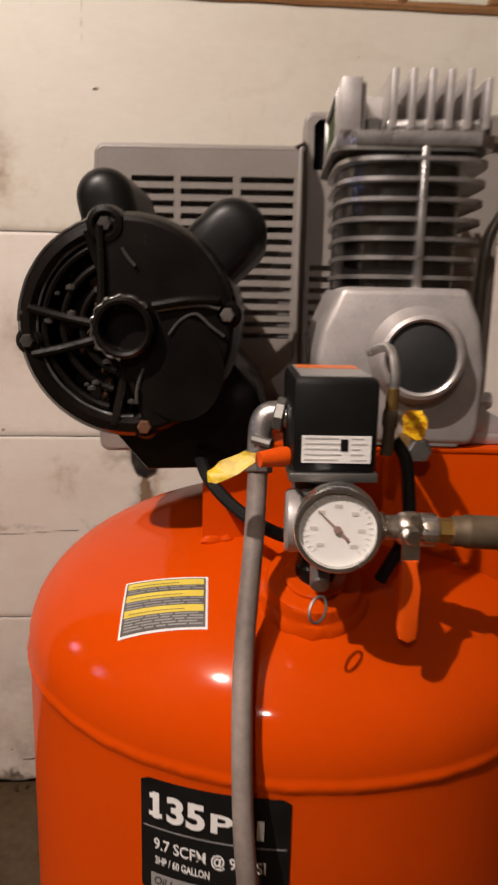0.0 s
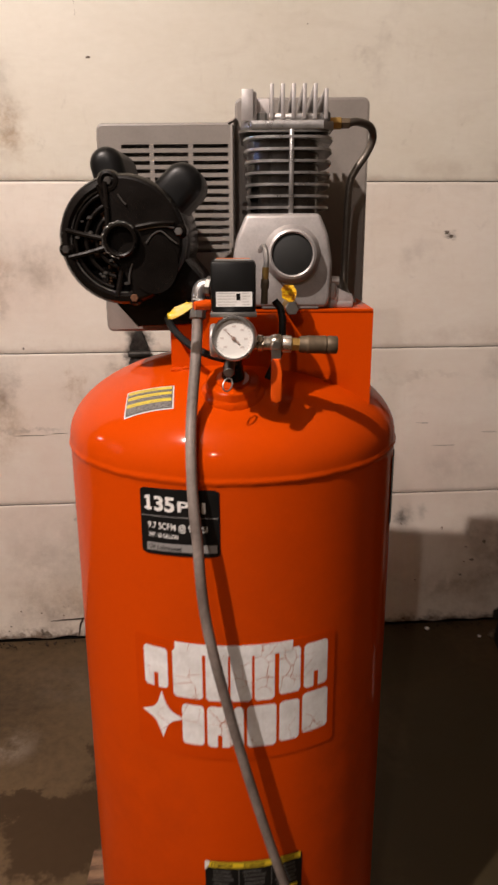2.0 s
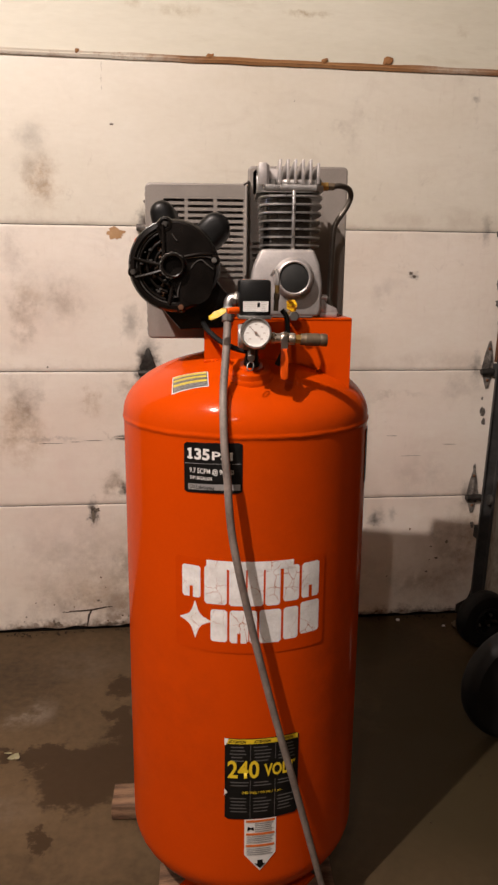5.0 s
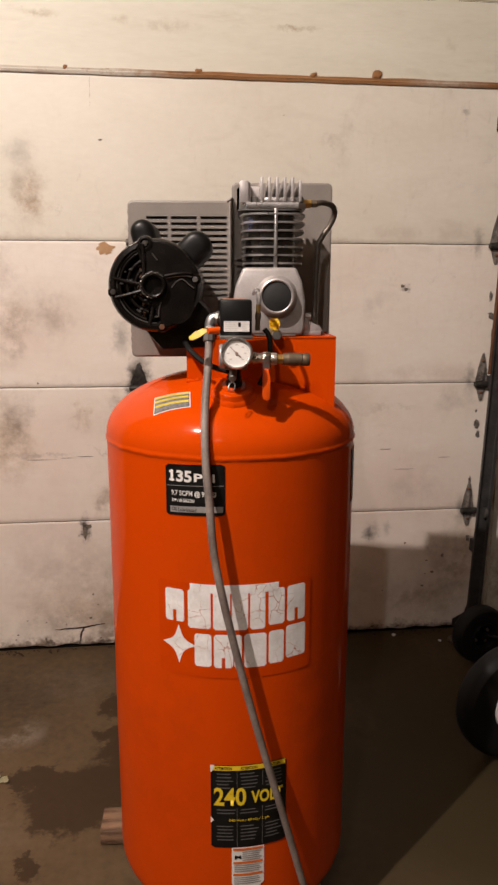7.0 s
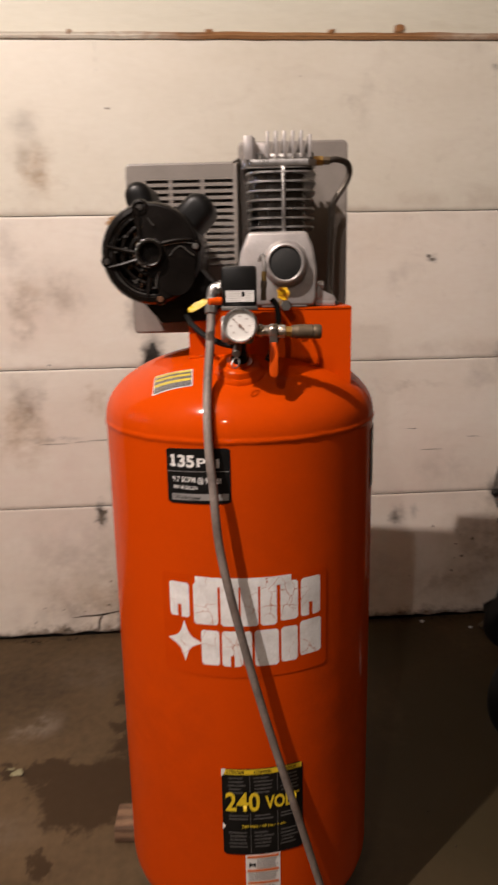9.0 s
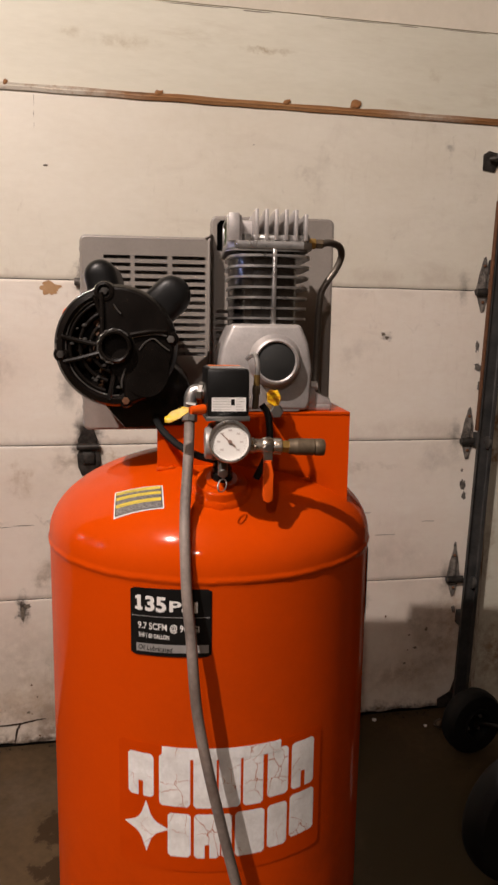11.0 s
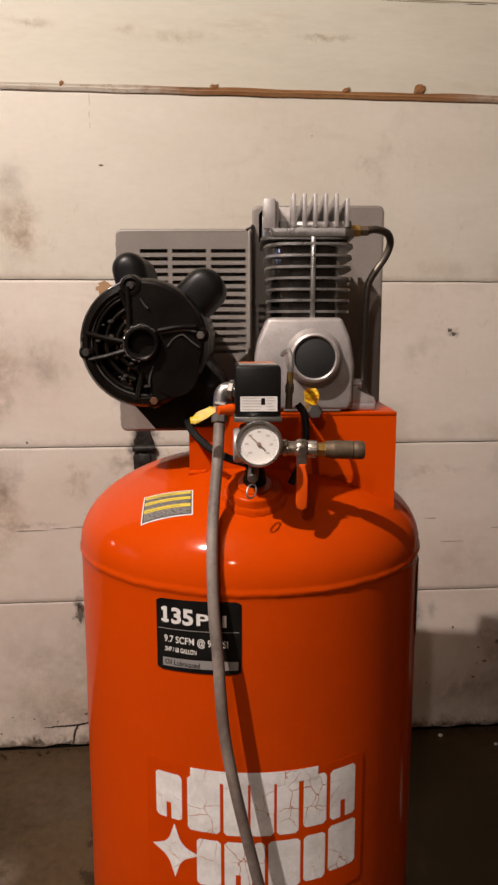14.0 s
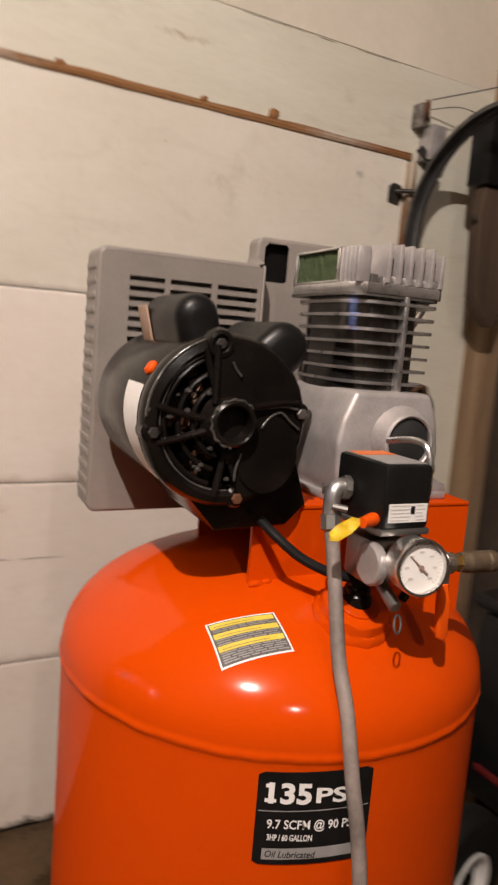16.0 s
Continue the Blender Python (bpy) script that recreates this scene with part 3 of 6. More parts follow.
setting("wall_east", box(RIGHT_X, RIGHT_X + 0.1, BACK_Y, 1.5, 0, CEIL), ROUGHWALL, "bare brown board garage side wall beside the door", "wall")
bm = box(LEFT_X - 0.1, LEFT_X, BACK_Y, 1.5, 0, 1.63)
box(LEFT_X - 0.1, LEFT_X, BACK_Y, 1.5, 1.87, CEIL, bm=bm)
for a, b in ((BACK_Y, -0.30), (-0.13, 0.58), (0.75, 1.5)):
    box(LEFT_X - 0.1, LEFT_X, a, b, 1.63, 1.87, bm=bm)
setting("wall_west", bm, ROUGHWALL, "bare brown board garage side wall with two small windows", "wall")
for k, y in enumerate((-0.215, 0.665)):
    w = thing("window_%d" % (k + 1), "small square window with a white frame showing dusk", "window", (LEFT_X, y, 1.63), kind="structure")
    for a, b, c, d in ((-0.085, 0.085, 0, 0.015), (-0.085, 0.085, 0.225, 0.24), (-0.085, -0.07, 0.015, 0.225), (0.07, 0.085, 0.015, 0.225)):
        part("window_frame", box(-0.08, -0.02, a, b, c, d, 0.003), HEADER, w)
    p = part("pane", box(-0.055, -0.049, -0.07, 0.07, 0.015, 0.225), GLASS, w, smooth=0)
    p.visible_shadow = False

# unseen sheet added behind the door so that no sky light leaks under it
setting("wall_north_light_stop", box(LEFT_X - 0.1, RIGHT_X + 0.1, 1.5, 1.56, -0.1, CEIL + 0.1), ROUGHWALL, "unseen boarding added behind the garage door to keep outside light out", "wall")

# the wall that holds the door: header, upper wall, piers
setting("wall_north_upper", box(LEFT_X, RIGHT_X, WALL_Y - 0.001, 1.42, 2.3975, CEIL), WALLP, "off-white wall above the garage door header", "wall")
setting("wall_north_east", box(1.175, RIGHT_X, WALL_Y, 1.42, 0, 2.3972), HEADER, "white-painted board beside the garage door", "wall")
setting("wall_north_west", box(LEFT_X, -1.62, WALL_Y + 0.01, 1.42, 0, 2.40), HEADER, "white-painted board beside the garage door", "wall")
header = setting("door_header", box(-1.62, 1.173, WALL_Y - 0.004, WALL_Y + 0.036, 2.1285, 2.394, 0.002), HEADER, "white-painted header board above the garage door", "header")

for x, w, h in ((-0.2, 0.05, 0.0018), (0.12, 0.09, 0.0022), (0.30, 0.04, 0.0035), (0.62, 0.10, 0.002), (0.80, 0.03, 0.003), (1.0, 0.08, 0.0018)):
    pts = []
    for k in range(24):
        a = 2 * math.pi * k / 24
        rr = 1 + 0.55 * noise.noise(Vector((math.cos(a) * 2.4, math.sin(a) * 2.4, x * 9)))
        pts.append((w * rr * math.cos(a), 0.4 * h * rr * math.sin(a)))
    part("crack", slab(pts, 0.0008, front(x, WALL_Y - 0.0042, 2.3925 - h, 0)), CHIP, header, smooth=0)

# weathered bare strip along the top of the door
bm = bmesh.new()
random.seed(4)
n = 90
rows = []
for i in range(n + 1):
    x = -1.62 + (1.168 + 1.62) * i / n
    lo = 2.1100 + 0.0022 * noise.noise(Vector((x * 9, 0, 0)))
    hi = 2.1295 + 0.0040 * noise.noise(Vector((x * 6, 5, 0)))
    y = WALL_Y - 0.006 + 0.001 * noise.noise(Vector((x * 12, 9, 0)))
    rows.append([bm.verts.new((x, y, lo)), bm.verts.new((x, y - 0.005, lo + 0.009)), bm.verts.new((x, y - 0.002, lo + 0.013)), bm.verts.new((x, y - 0.004, hi)), bm.verts.new((x, y + 0.04, hi)), bm.verts.new((x, y + 0.04, lo))])
for a, b in zip(rows, rows[1:]):
    for k in range(6):
        bm.faces.new((a[k], a[(k + 1) % 6], b[(k + 1) % 6], b[k]))
bm.faces.new(rows[0]), bm.faces.new(rows[-1][::-1])
strip = setting("trim", bm, BAREWOOD, "weathered bare brown wood strip above the garage door", "trim", 30)
for x, z, r in ((0.0, 2.133, 0.0085), (0.402, 2.132, 0.008), (0.630, 2.142, 0.014), (-0.448, 2.131, 0.006)):
    bm = bmesh.new()
    bmesh.ops.create_icosphere(bm, subdivisions=4, radius=1, matrix=Matrix.LocRotScale((x, WALL_Y - 0.009, z), None, (r * 1.25, 0.003, r * 0.9)))
    for v in bm.verts:
        v.co += Vector((0.008, 0.0008, 0.007)) * (noise.noise(v.co * 70) + 0.5 * noise.noise(v.co * 260))
    part("knot", bm, KNOT, strip)

# sectional door
door = thing("door_1", "closed white-painted wooden sectional garage door with dirt and stains", "garage door", (0, WALL_Y, 0), kind="structure")
LINES = (0.013, 0.528, 1.043, 1.565, 2.112)


def board(z0, z1, x0=-1.62, x1=1.158):
    """One board of the door with softened edges and a slightly wavy face."""
    bm = bmesh.new()
    n = 240 if z0 < 0.9 else 60
    rows = []
    for i in range(n + 1):
        x = x0 + (x1 - x0) * i / n
        w = 0.0004 * noise.noise(Vector((x * 2.1, z0 * 7, 1)))
        low = 0.007 * (0.4 + noise.noise(Vector((x * 14, 2, 8)))) if z0 < 0.1 else 0.0
        e0, e1 = (0.0011 * noise.noise(Vector((x * 11, z * 3, 4))) for z in (z0, z1))
        e0 += low
        prof = ((0.040, z0 + e0), (0.0014, z0 + e0), (0.0, z0 + 0.0016 + e0), (0.0, z0 + 0.016), (w, (z0 * 2 + z1) / 3), (w, (z0 + z1 * 2) / 3), (0.0, z1 - 0.009), (0.0, z1 - 0.0006 + e1), (0.0006, z1 + e1), (0.040, z1 + e1))
        rows.append([bm.verts.new((x, y, z)) for y, z in prof])
    for a, b in zip(rows, rows[1:]):
        for k in range(10):
            bm.faces.new((a[k], a[(k + 1) % 10], b[(k + 1) % 10], b[k]))
    bm.faces.new(rows[0]), bm.faces.new(rows[-1][::-1])
    return bm


for z0, z1 in zip(LINES, LINES[1:]):
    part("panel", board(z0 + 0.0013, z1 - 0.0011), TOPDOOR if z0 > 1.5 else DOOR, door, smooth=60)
part("bottom_seal", box(-1.62, 1.158, 0.012, 0.036, 0.0, 0.013, 0.002), RUBBER, door, "dark dirty seal along the bottom edge")
# dark tongues in the joints and the dark board behind them
for z in LINES[1:4]:
    part("tongue", box(-1.62, 1.158, 0.0022, 0.038, z - 0.004, z + 0.004), DARKFILL, door, smooth=0)
part("backing", box(-1.62, 1.158, 0.042, 0.05, 0.0, 2.12), DARKFILL, door, smooth=0)


WORN = surface("half_painted_hinge", (0.06, 0.052, 0.045), (0.22, 0.195, 0.17), 0.6, coarse=45, fine=180, spread=0.8, bump=0.4)


def hinge(z, x, roller=True, leaf=None, metal=None):
    """A pressed steel hinge over a joint, with its barrel and roller."""
    out = [(-0.022, -0.012), (-0.026, 0.010), (-0.020, 0.030), (-0.018, 0.056), (-0.011, 0.080), (-0.003, 0.112), (0.004, 0.116), (0.012, 0.078), (0.017, 0.050), (0.019, 0.030), (0.024, 0.012), (0.022, -0.012), (0.012, -0.04), (0.006, -0.070), (-0.005, -0.072), (-0.014, -0.042)]
    iron = metal or IRON
    h = part("hinge", slab(out, 0.005, front(x, -0.001, z, 0), bevel=0.001), leaf or WORN, door, "greasy steel hinge with traces of white paint")
    part("barrel", rod((x - 0.032, -0.014, z - 0.005), (x + 0.032, -0.014, z - 0.005), 0.0125, 14, 0.002), iron, h)
    part("rib", box(x - 0.006, x + 0.006, -0.014, -0.005, z + 0.008, z + 0.066, 0.003), leaf or WORN, h)
    for dz in (0.084, -0.04):
        part("bolt", turned([(0, 0), (0.006, 0), (0.006, 0.002), (0.003, 0.005), (0, 0.005)], (x, -0.006, z + dz), (x, -1, z + dz), 10), metal or RUST, h)
    if roller:
        part("axle", rod((x + 0.028, -0.016, z - 0.005), (x + 0.054, -0.055, z - 0.005), 0.006, 12), iron, h)
        part("roller", turned([(0, 0), (0.016, 0.002), (0.022, 0.004), (0.022, 0.014), (0.016, 0.016), (0, 0.018)], (x + 0.042, -0.055, z - 0.005), (2, -0.055, z - 0.005), 18), STEEL, h)
    return h


for z in LINES[1:4]:
    hinge(z, 1.097 + 0.044 * (z - 1.043))
    if z != 1.043:
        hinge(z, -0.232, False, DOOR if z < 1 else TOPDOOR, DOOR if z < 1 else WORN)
top_bracket = part("top_bracket", slab([(-0.03, -0.03), (-0.03, 0.02), (-0.012, 0.032), (0.02, 0.026), (0.03, 0.0), (0.012, -0.035)], 0.006, front(1.120, -0.001, 1.995, 0), bevel=0.001), IRON, door, "greasy black steel top roller bracket")
part("axle", rod((1.105, -0.02, 1.998), (1.155, -0.055, 2.0), 0.007, 12), IRON, top_bracket)
corner = part("corner_bracket", slab([(-0.07, 0.0), (-0.07, 0.035), (-0.02, 0.06), (0.0, 0.13), (0.035, 0.13), (0.035, 0.0)], 0.005, front(1.11, -0.001, 0.012, 0), bevel=0.001), IRON, door, "greasy black steel bottom corner bracket")

# broad greasy leaves of the middle hinge
leaf_up = [(-0.030, 0.004), (-0.033, 0.020), (-0.018, 0.044), (-0.006, 0.086), (0.004, 0.090), (0.014, 0.052), (0.028, 0.022), (0.028, 0.004)]
leaf_low = [(-0.026, -0.010), (-0.036, -0.030), (-0.034, -0.070), (-0.022, -0.100), (0.004, -0.108), (0.028, -0.094), (0.040, -0.060), (0.036, -0.028), (0.026, -0.010)]
middle = part("hinge", slab(leaf_up, 0.008, front(-0.232, -0.0065, 1.043, 0), bevel=0.002), IRON, door, "large black hinge caked with grease")
part("lower_leaf", slab(leaf_low, 0.010, front(-0.232, -0.0005, 1.043, 0), bevel=0.003), IRON, middle)
part("barrel", rod((-0.268, -0.018, 1.040), (-0.196, -0.018, 1.040), 0.011, 14, 0.002), IRON, middle)
part("latch_box", box(-0.250, -0.212, -0.022, -0.011, 0.985, 1.022, 0.003), IRON, middle)


# bare patches on the door
def flake(x, z, w, h, material, seed, label):
    """A patch where the paint has come off, with a ragged outline."""
    pts = []
    for k in range(30):
        a = 2 * math.pi * k / 30
        r = 1 + 0.5 * noise.noise(Vector((math.cos(a) * 1.6, math.sin(a) * 1.6, seed))) + 0.45 * noise.noise(Vector((math.cos(a) * 4.5, math.sin(a) * 4.5, seed + 9)))
        pts.append((x + w * r * math.cos(a), h * r * math.sin(a)))
    return part("bare_patch", slab([(px - x, pz) for px, pz in pts], 0.0007, front(x, -0.0005, z, 0)), material, door, label, smooth=0)


flake(-0.338, 1.538, 0.030, 0.019, LUMBER, 2.0, "bare wood where paint has peeled")
flake(-0.230, 0.880, 0.016, 0.05, STUD, 5.0, "bare wood where paint has peeled")
UPPER_CHIPS = ((-0.342, 1.903, 0.008, 0.004, 1), (0.762, 1.412, 0.008, 0.007, 2), (0.775, 1.399, 0.008, 0.008, 3), (0.3, 2.0, 0.002, 0.002, 18), (-0.370, 2.088, 0.0006, 0.017, 23), (-0.3715, 2.048, 0.0007, 0.012, 25), (-0.371, 2.018, 0.0005, 0.009, 26), (-0.6, 1.06, 0.004, 0.004, 24))
SPLITS = ((-0.60, 0.772, 0.05, 0.0012, 31), (-0.51, 0.777, 0.022, 0.0010, 32), (-0.44, 0.781, 0.034, 0.0014, 33), (-0.33, 0.797, 0.040, 0.0016, 34), (-0.13, 0.831, 0.055, 0.0013, 35), (0.0, 0.829, 0.06, 0.0012, 36), (0.725, 0.783, 0.022, 0.0012, 37), (0.80, 0.700, 0.05, 0.0009, 38), (0.96, 0.745, 0.03, 0.0012, 39))
LOWER_CHIPS = ((-0.455, 0.475, 0.006, 0.03, 9), (-0.44, 0.505, 0.012, 0.01, 10), (0.98, 0.33, 0.007, 0.009, 11), (0.94, 0.26, 0.01, 0.006, 12), (0.9, 0.2, 0.007, 0.005, 13), (-0.612, 0.034, 0.018, 0.009, 16), (-0.625, 0.045, 0.006, 0.008, 19), (-0.450, 0.128, 0.008, 0.005, 17))
for x, z, w, h, s in UPPER_CHIPS + SPLITS + LOWER_CHIPS:
    flake(x, z, w * 0.85, h * 0.85, CHIP, s * 3.7, "dark chip in the paint")

# small chips along the track's edge and specks of dirt low on the door
random.seed(23)
for x, z, w, h, s in ((1.112, 1.372, 0.006, 0.019, 4), (1.119, 1.300, 0.013, 0.013, 5), (1.127, 1.236, 0.004, 0.016, 6), (1.090, 0.878, 0.011, 0.020, 7), (1.096, 0.835, 0.008, 0.012, 8), (1.084, 0.930, 0.004, 0.006, 20), (1.076, 0.640, 0.006, 0.020, 21), (1.084, 0.400, 0.008, 0.015, 22)):
    flake(x, z, w, h, WORN, s * 2.3, "grey chip in the paint beside the track")


def split(points, wide, seed):
    """A crack in the board: a thin crooked sliver that thins out at both ends."""
    line = spline([Vector((x, 0, z)) for x, z in points], 10)
    up, down = [], []
    for k, p in enumerate(line):
        d = (line[min(k + 1, len(line) - 1)] - line[max(k - 1, 0)]).normalized()
        side = Vector((-d.z, 0, d.x))
        p = p + side * 0.0030 * noise.noise(Vector((k * 0.33, seed, 0)))
        w = wide * (0.25 + 0.75 * math.sin(math.pi * k / (len(line) - 1))) * (1 + 0.8 * noise.noise(Vector((k * 0.9, seed, 5))))
        up.append((p.x + side.x * w, p.z + side.z * w))
        down.append((p.x - side.x * w, p.z - side.z * w))
    part("crack", slab(down + up[::-1], 0.0007, front(0, -0.0005, 0, 0)), SPLITWOOD, door, "dark crack in the door's board", smooth=0)


split([(-0.36, 0.786), (-0.31, 0.789), (-0.27, 0.800), (-0.225, 0.812)], 0.0042, 3)
split([(-0.590, 0.082), (-0.54, 0.086), (-0.48, 0.088), (-0.43, 0.097), (-0.392, 0.100)], 0.0031, 1)
split([(-0.462, 0.094), (-0.478, 0.084), (-0.489, 0.060), (-0.492, 0.038), (-0.499, 0.014)], 0.0036, 2)
for k in range(12):
    flake(random.gauss(-0.48, 0.16), abs(random.gauss(0, 0.15)) + 0.03, random.uniform(0.0015, 0.0045), random.uniform(0.002, 0.005), (CHIP, OLDLUMBER)[k % 2], 120 + k, "speck of dirt on the paint")
for k in range(5):
    flake(random.uniform(0.6, 1.0), random.uniform(0.05, 0.42), random.uniform(0.0015, 0.005), random.uniform(0.002, 0.005), OLDLUMBER, 170 + k, "speck of dirt on the paint")

# leaves and crumbs along the foot of the door
random.seed(11)
bm = bmesh.new()
for k in range(150):
    x, y = random.uniform(-1.2, 1.1), WALL_Y - 0.004 - abs(random.gauss(0, 0.018))
    w = random.uniform(0.003, 0.011)
    m = pose(x, y, 0.004, random.uniform(-50, 50), random.uniform(-50, 50), random.uniform(0, 360)) @ Matrix.Diagonal((w, w * 0.6, 0.0016, 1))
    bmesh.ops.create_cube(bm, size=1, matrix=m)
for k in range(30):
    x, y = random.uniform(-1.0, 1.0), random.uniform(-0.4, 1.15)
    w = random.uniform(0.002, 0.006)
    bmesh.ops.create_cube(bm, size=1, matrix=pose(x, y, 0.002, random.uniform(-20, 20), 0, random.uniform(0, 360)) @ Matrix.Diagonal((w, w * 0.7, w * 0.4, 1)))
tagged(part("floor_debris", bm, SPLITWOOD, smooth=0), "dry leaf crumbs and grit along the door's foot", "debris", kind="stuff")

# pale stone crumbs and a crumpled leaf on the floor
for x, y, w in ((0.778, 1.196, 0.008), (0.95, 1.13, 0.006), (1.0, 1.12, 0.020)):
    bm = bmesh.new()
    bmesh.ops.create_icosphere(bm, subdivisions=2, radius=w, matrix=Matrix.Diagonal((1.2, 0.9, 0.8, 1)))
    for v in bm.verts:
        v.co += 0.35 * w * noise.noise_vector(v.co * 60)
    ob = tagged(part("stone_crumb", bm, CRACKED if w < 0.01 else COUPLER), "small pale crumb lying at the door's foot", "crumb", group="crumbs by the door")
    ob.location = (x, y, w * 0.6)
bm = bmesh.new()
for k, (dx, dy, yaw, sc) in enumerate(((0, 0, 20, 0.7), (0.014, -0.008, 80, 0.5), (-0.014, 0.007, 150, 0.6))):
    pts = [(0.022 * sc * math.cos(a) * (1 + 0.3 * math.sin(3 * a)), 0.012 * sc * math.sin(a)) for a in [2 * math.pi * j / 12 for j in range(12)]]
    slab(pts, 0.0012, Matrix.Translation((dx, dy, 0.006 + 0.004 * k)) @ pose(0, 0, 0, 18, 14 * (k - 1), yaw), bm)
leaf = tagged(part("dry_leaf", bm, surface("dry_leaf_skin", (0.16, 0.15, 0.06), (0.42, 0.38, 0.24), 0.7, coarse=40, fine=200, bump=0.4)), "crumpled pale green dry leaf on the floor", "leaf")
leaf.location = (-0.628, 0.445, 0)

# roller track with its curve
TX, TY = 1.118, 1.172
track = thing("door_track", "dark galvanised steel roller track bolted beside the garage door", "door track", (TX, TY, 0))
prof = [(-0.026, 0.0), (-0.026, 0.012), (-0.022, 0.016), (0.022, 0.016), (0.026, 0.012), (0.026, -0.006), (0.022, -0.012), (0.012, -0.012), (0.012, -0.009), (0.020, -0.008), (0.023, -0.004), (0.023, 0.010), (0.020, 0.013), (-0.020, 0.013), (-0.023, 0.010), (-0.023, 0.0)]
bm = bmesh.new()
RAD = 0.33
line = [(0.0, z, 0.0) for z in (0.03, 0.5, 1.0, 1.5, 1.86)] + [(-RAD * (1 - math.cos(radians(a))), 1.86 + RAD * math.sin(radians(a)), radians(a)) for a in range(9, 91, 9)] + [(-RAD - 0.6, 1.86 + RAD, radians(90)), (-RAD - 1.9, 1.86 + RAD, radians(90))]
rings = []
for dy, z, a in line:
    rings.append([bm.verts.new((u, dy + v * math.cos(a), z + v * math.sin(a))) for u, v in prof])
for a, b in zip(rings, rings[1:]):
    for k in range(len(prof)):
        bm.faces.new((a[k], a[(k + 1) % len(prof)], b[(k + 1) % len(prof)], b[k]))
bm.faces.new(rings[0]), bm.faces.new(rings[-1][::-1])
part("rail", bm, TRACKM, track, smooth=40)
for z in (0.35, 1.02, 1.62):
    part("bracket", box(-0.02, 0.03, 0.017, 0.085, z, z + 0.05, 0.002), TRACKM, track)
part("flange", box(-0.034, -0.0265, 0.004, 0.020, 1.08, 1.86, 0.002), RUST, track, "rusty brown edge of the track")
part("strap", box(0.02, 0.075, -0.01, 0.0, 2.06, 2.10, 0.002), TRACKM, track)
part("hanger", box(0.024, 0.03, -0.75, -0.71, 2.19, CEIL, 0.001), TRACKM, track)
for ob in track.children:
    for v in ob.data.vertices:
        v.co.x += 0.032 * (min(v.co.z, 2.2) - 0.5)
setting("door_stop", box(1.154, 1.174, 1.198, WALL_Y + 0.02, 0, 2.10, 0.003), STOPWOOD, "worn wooden door stop strip behind the track", "trim")

# bearing bracket with pulley and cable at the header's end
bear = thing("cable_bracket", "galvanised steel bracket with a cable pulley on the header's end", "bracket", (1.185, 1.20, 2.13))
part("plate", box(-0.03, -0.012, -0.02, 0.028, 0.075, 0.15, 0.002), WORN, bear, "small weathered wood block")
part("angle", box(0.012, 0.075, -0.03, 0.03, -0.02, 0.09, 0.002), ALU, bear, "bright galvanised angle plate")
part("side", box(0.078, 0.125, 0.015, 0.03, -0.02, 0.075, 0.002), STEEL, bear)
part("pulley", turned([(0, 0), (0.034, 0), (0.034, 0.004), (0.026, 0.008), (0.034, 0.012), (0.034, 0.016), (0, 0.016)], (-0.018, -0.02, 0.125), (0.3, -0.3, 0.125), 24), RUST, bear, "small rusty pulley")
part("arm", slab([(0, 0.0), (0.09, -0.05), (0.10, -0.03), (0.02, 0.02)], 0.006, front(-0.03, -0.01, 0.0, 0)), IRON, bear)
part("cable", pipe([(0.0, -0.03, 0.16), (0.12, -0.15, 0.19), (0.30, -0.32, 0.24)], 0.0022, 6, 8), IRON, bear)
part("cable", pipe([(0.0, -0.03, 0.13), (0.10, -0.06, 0.15), (0.2, -0.10, 0.12)], 0.0014, 6, 8), IRON, bear)

# timber beside the door
tagged(part("wall_stud", box(1.52, 1.60, 1.13, 1.24, 0.0, CEIL - 0.002, 0.004), STUD), "rough brown timber post in the garage corner", "post")
dark = thing("hanging_board", "dark weathered plank hung high beside the corner post", "plank", (1.36, 1.06, 1.58))
PLANK = surface("dark_weathered_plank", (0.035, 0.021, 0.012), (0.085, 0.052, 0.03), 0.8, coarse=6, fine=80, bump=0.3, stretch=(4, 4, 0.3))
part("plank", slab([(-0.062, 0.36), (-0.045, 0.10), (0.022, 0.02), (0.04, 0.0), (0.065, 0.012), (0.085, 0.10), (0.11, 0.44), (-0.055, 0.44)], 0.05, front(0, 0, 0, 0), bevel=0.005), PLANK, dark)
part("upper_block", box(-0.075, 0.13, -0.07, 0.02, 0.442, 0.67, 0.006), INK, dark, "black upper block")
part("hook", pipe([(-0.058, -0.03, 0.33), (-0.075, -0.034, 0.335), (-0.08, -0.03, 0.35)], 0.006, 8), IRON, dark)

# round pulley block on the board beside the track
pul = thing("cable_reel", "black round cable reel with a steel strap on the wall", "reel", (1.285, WALL_Y, 1.275))
part("disc", turned([(0, 0), (0.084, 0), (0.089, 0.006), (0.089, 0.014), (0.068, 0.020), (0.068, 0.028), (0.081, 0.033), (0.078, 0.040), (0.027, 0.040), (0, 0.037)], (0, 0, 0), (0, -1, 0), 36), PLASTIC, pul)
part("strap", slab(rounded(0.024, 0.10, 0.006), 0.004, front(-0.03, -0.041, 0.0, 0), bevel=0.001), CHROME, pul, "bent steel strap")
part("hook", pipe([(-0.03, -0.03, 0.05), (-0.01, -0.045, 0.085), (0.025, -0.045, 0.08), (0.035, -0.035, 0.04)], 0.008, 10), RUST, pul, "rusty hook")

# ---- the compressor ----
R, ZS, HEAD = 0.2524, 1.104, 0.126
Z_TOP, Z_LOW = 1.112, 0.186
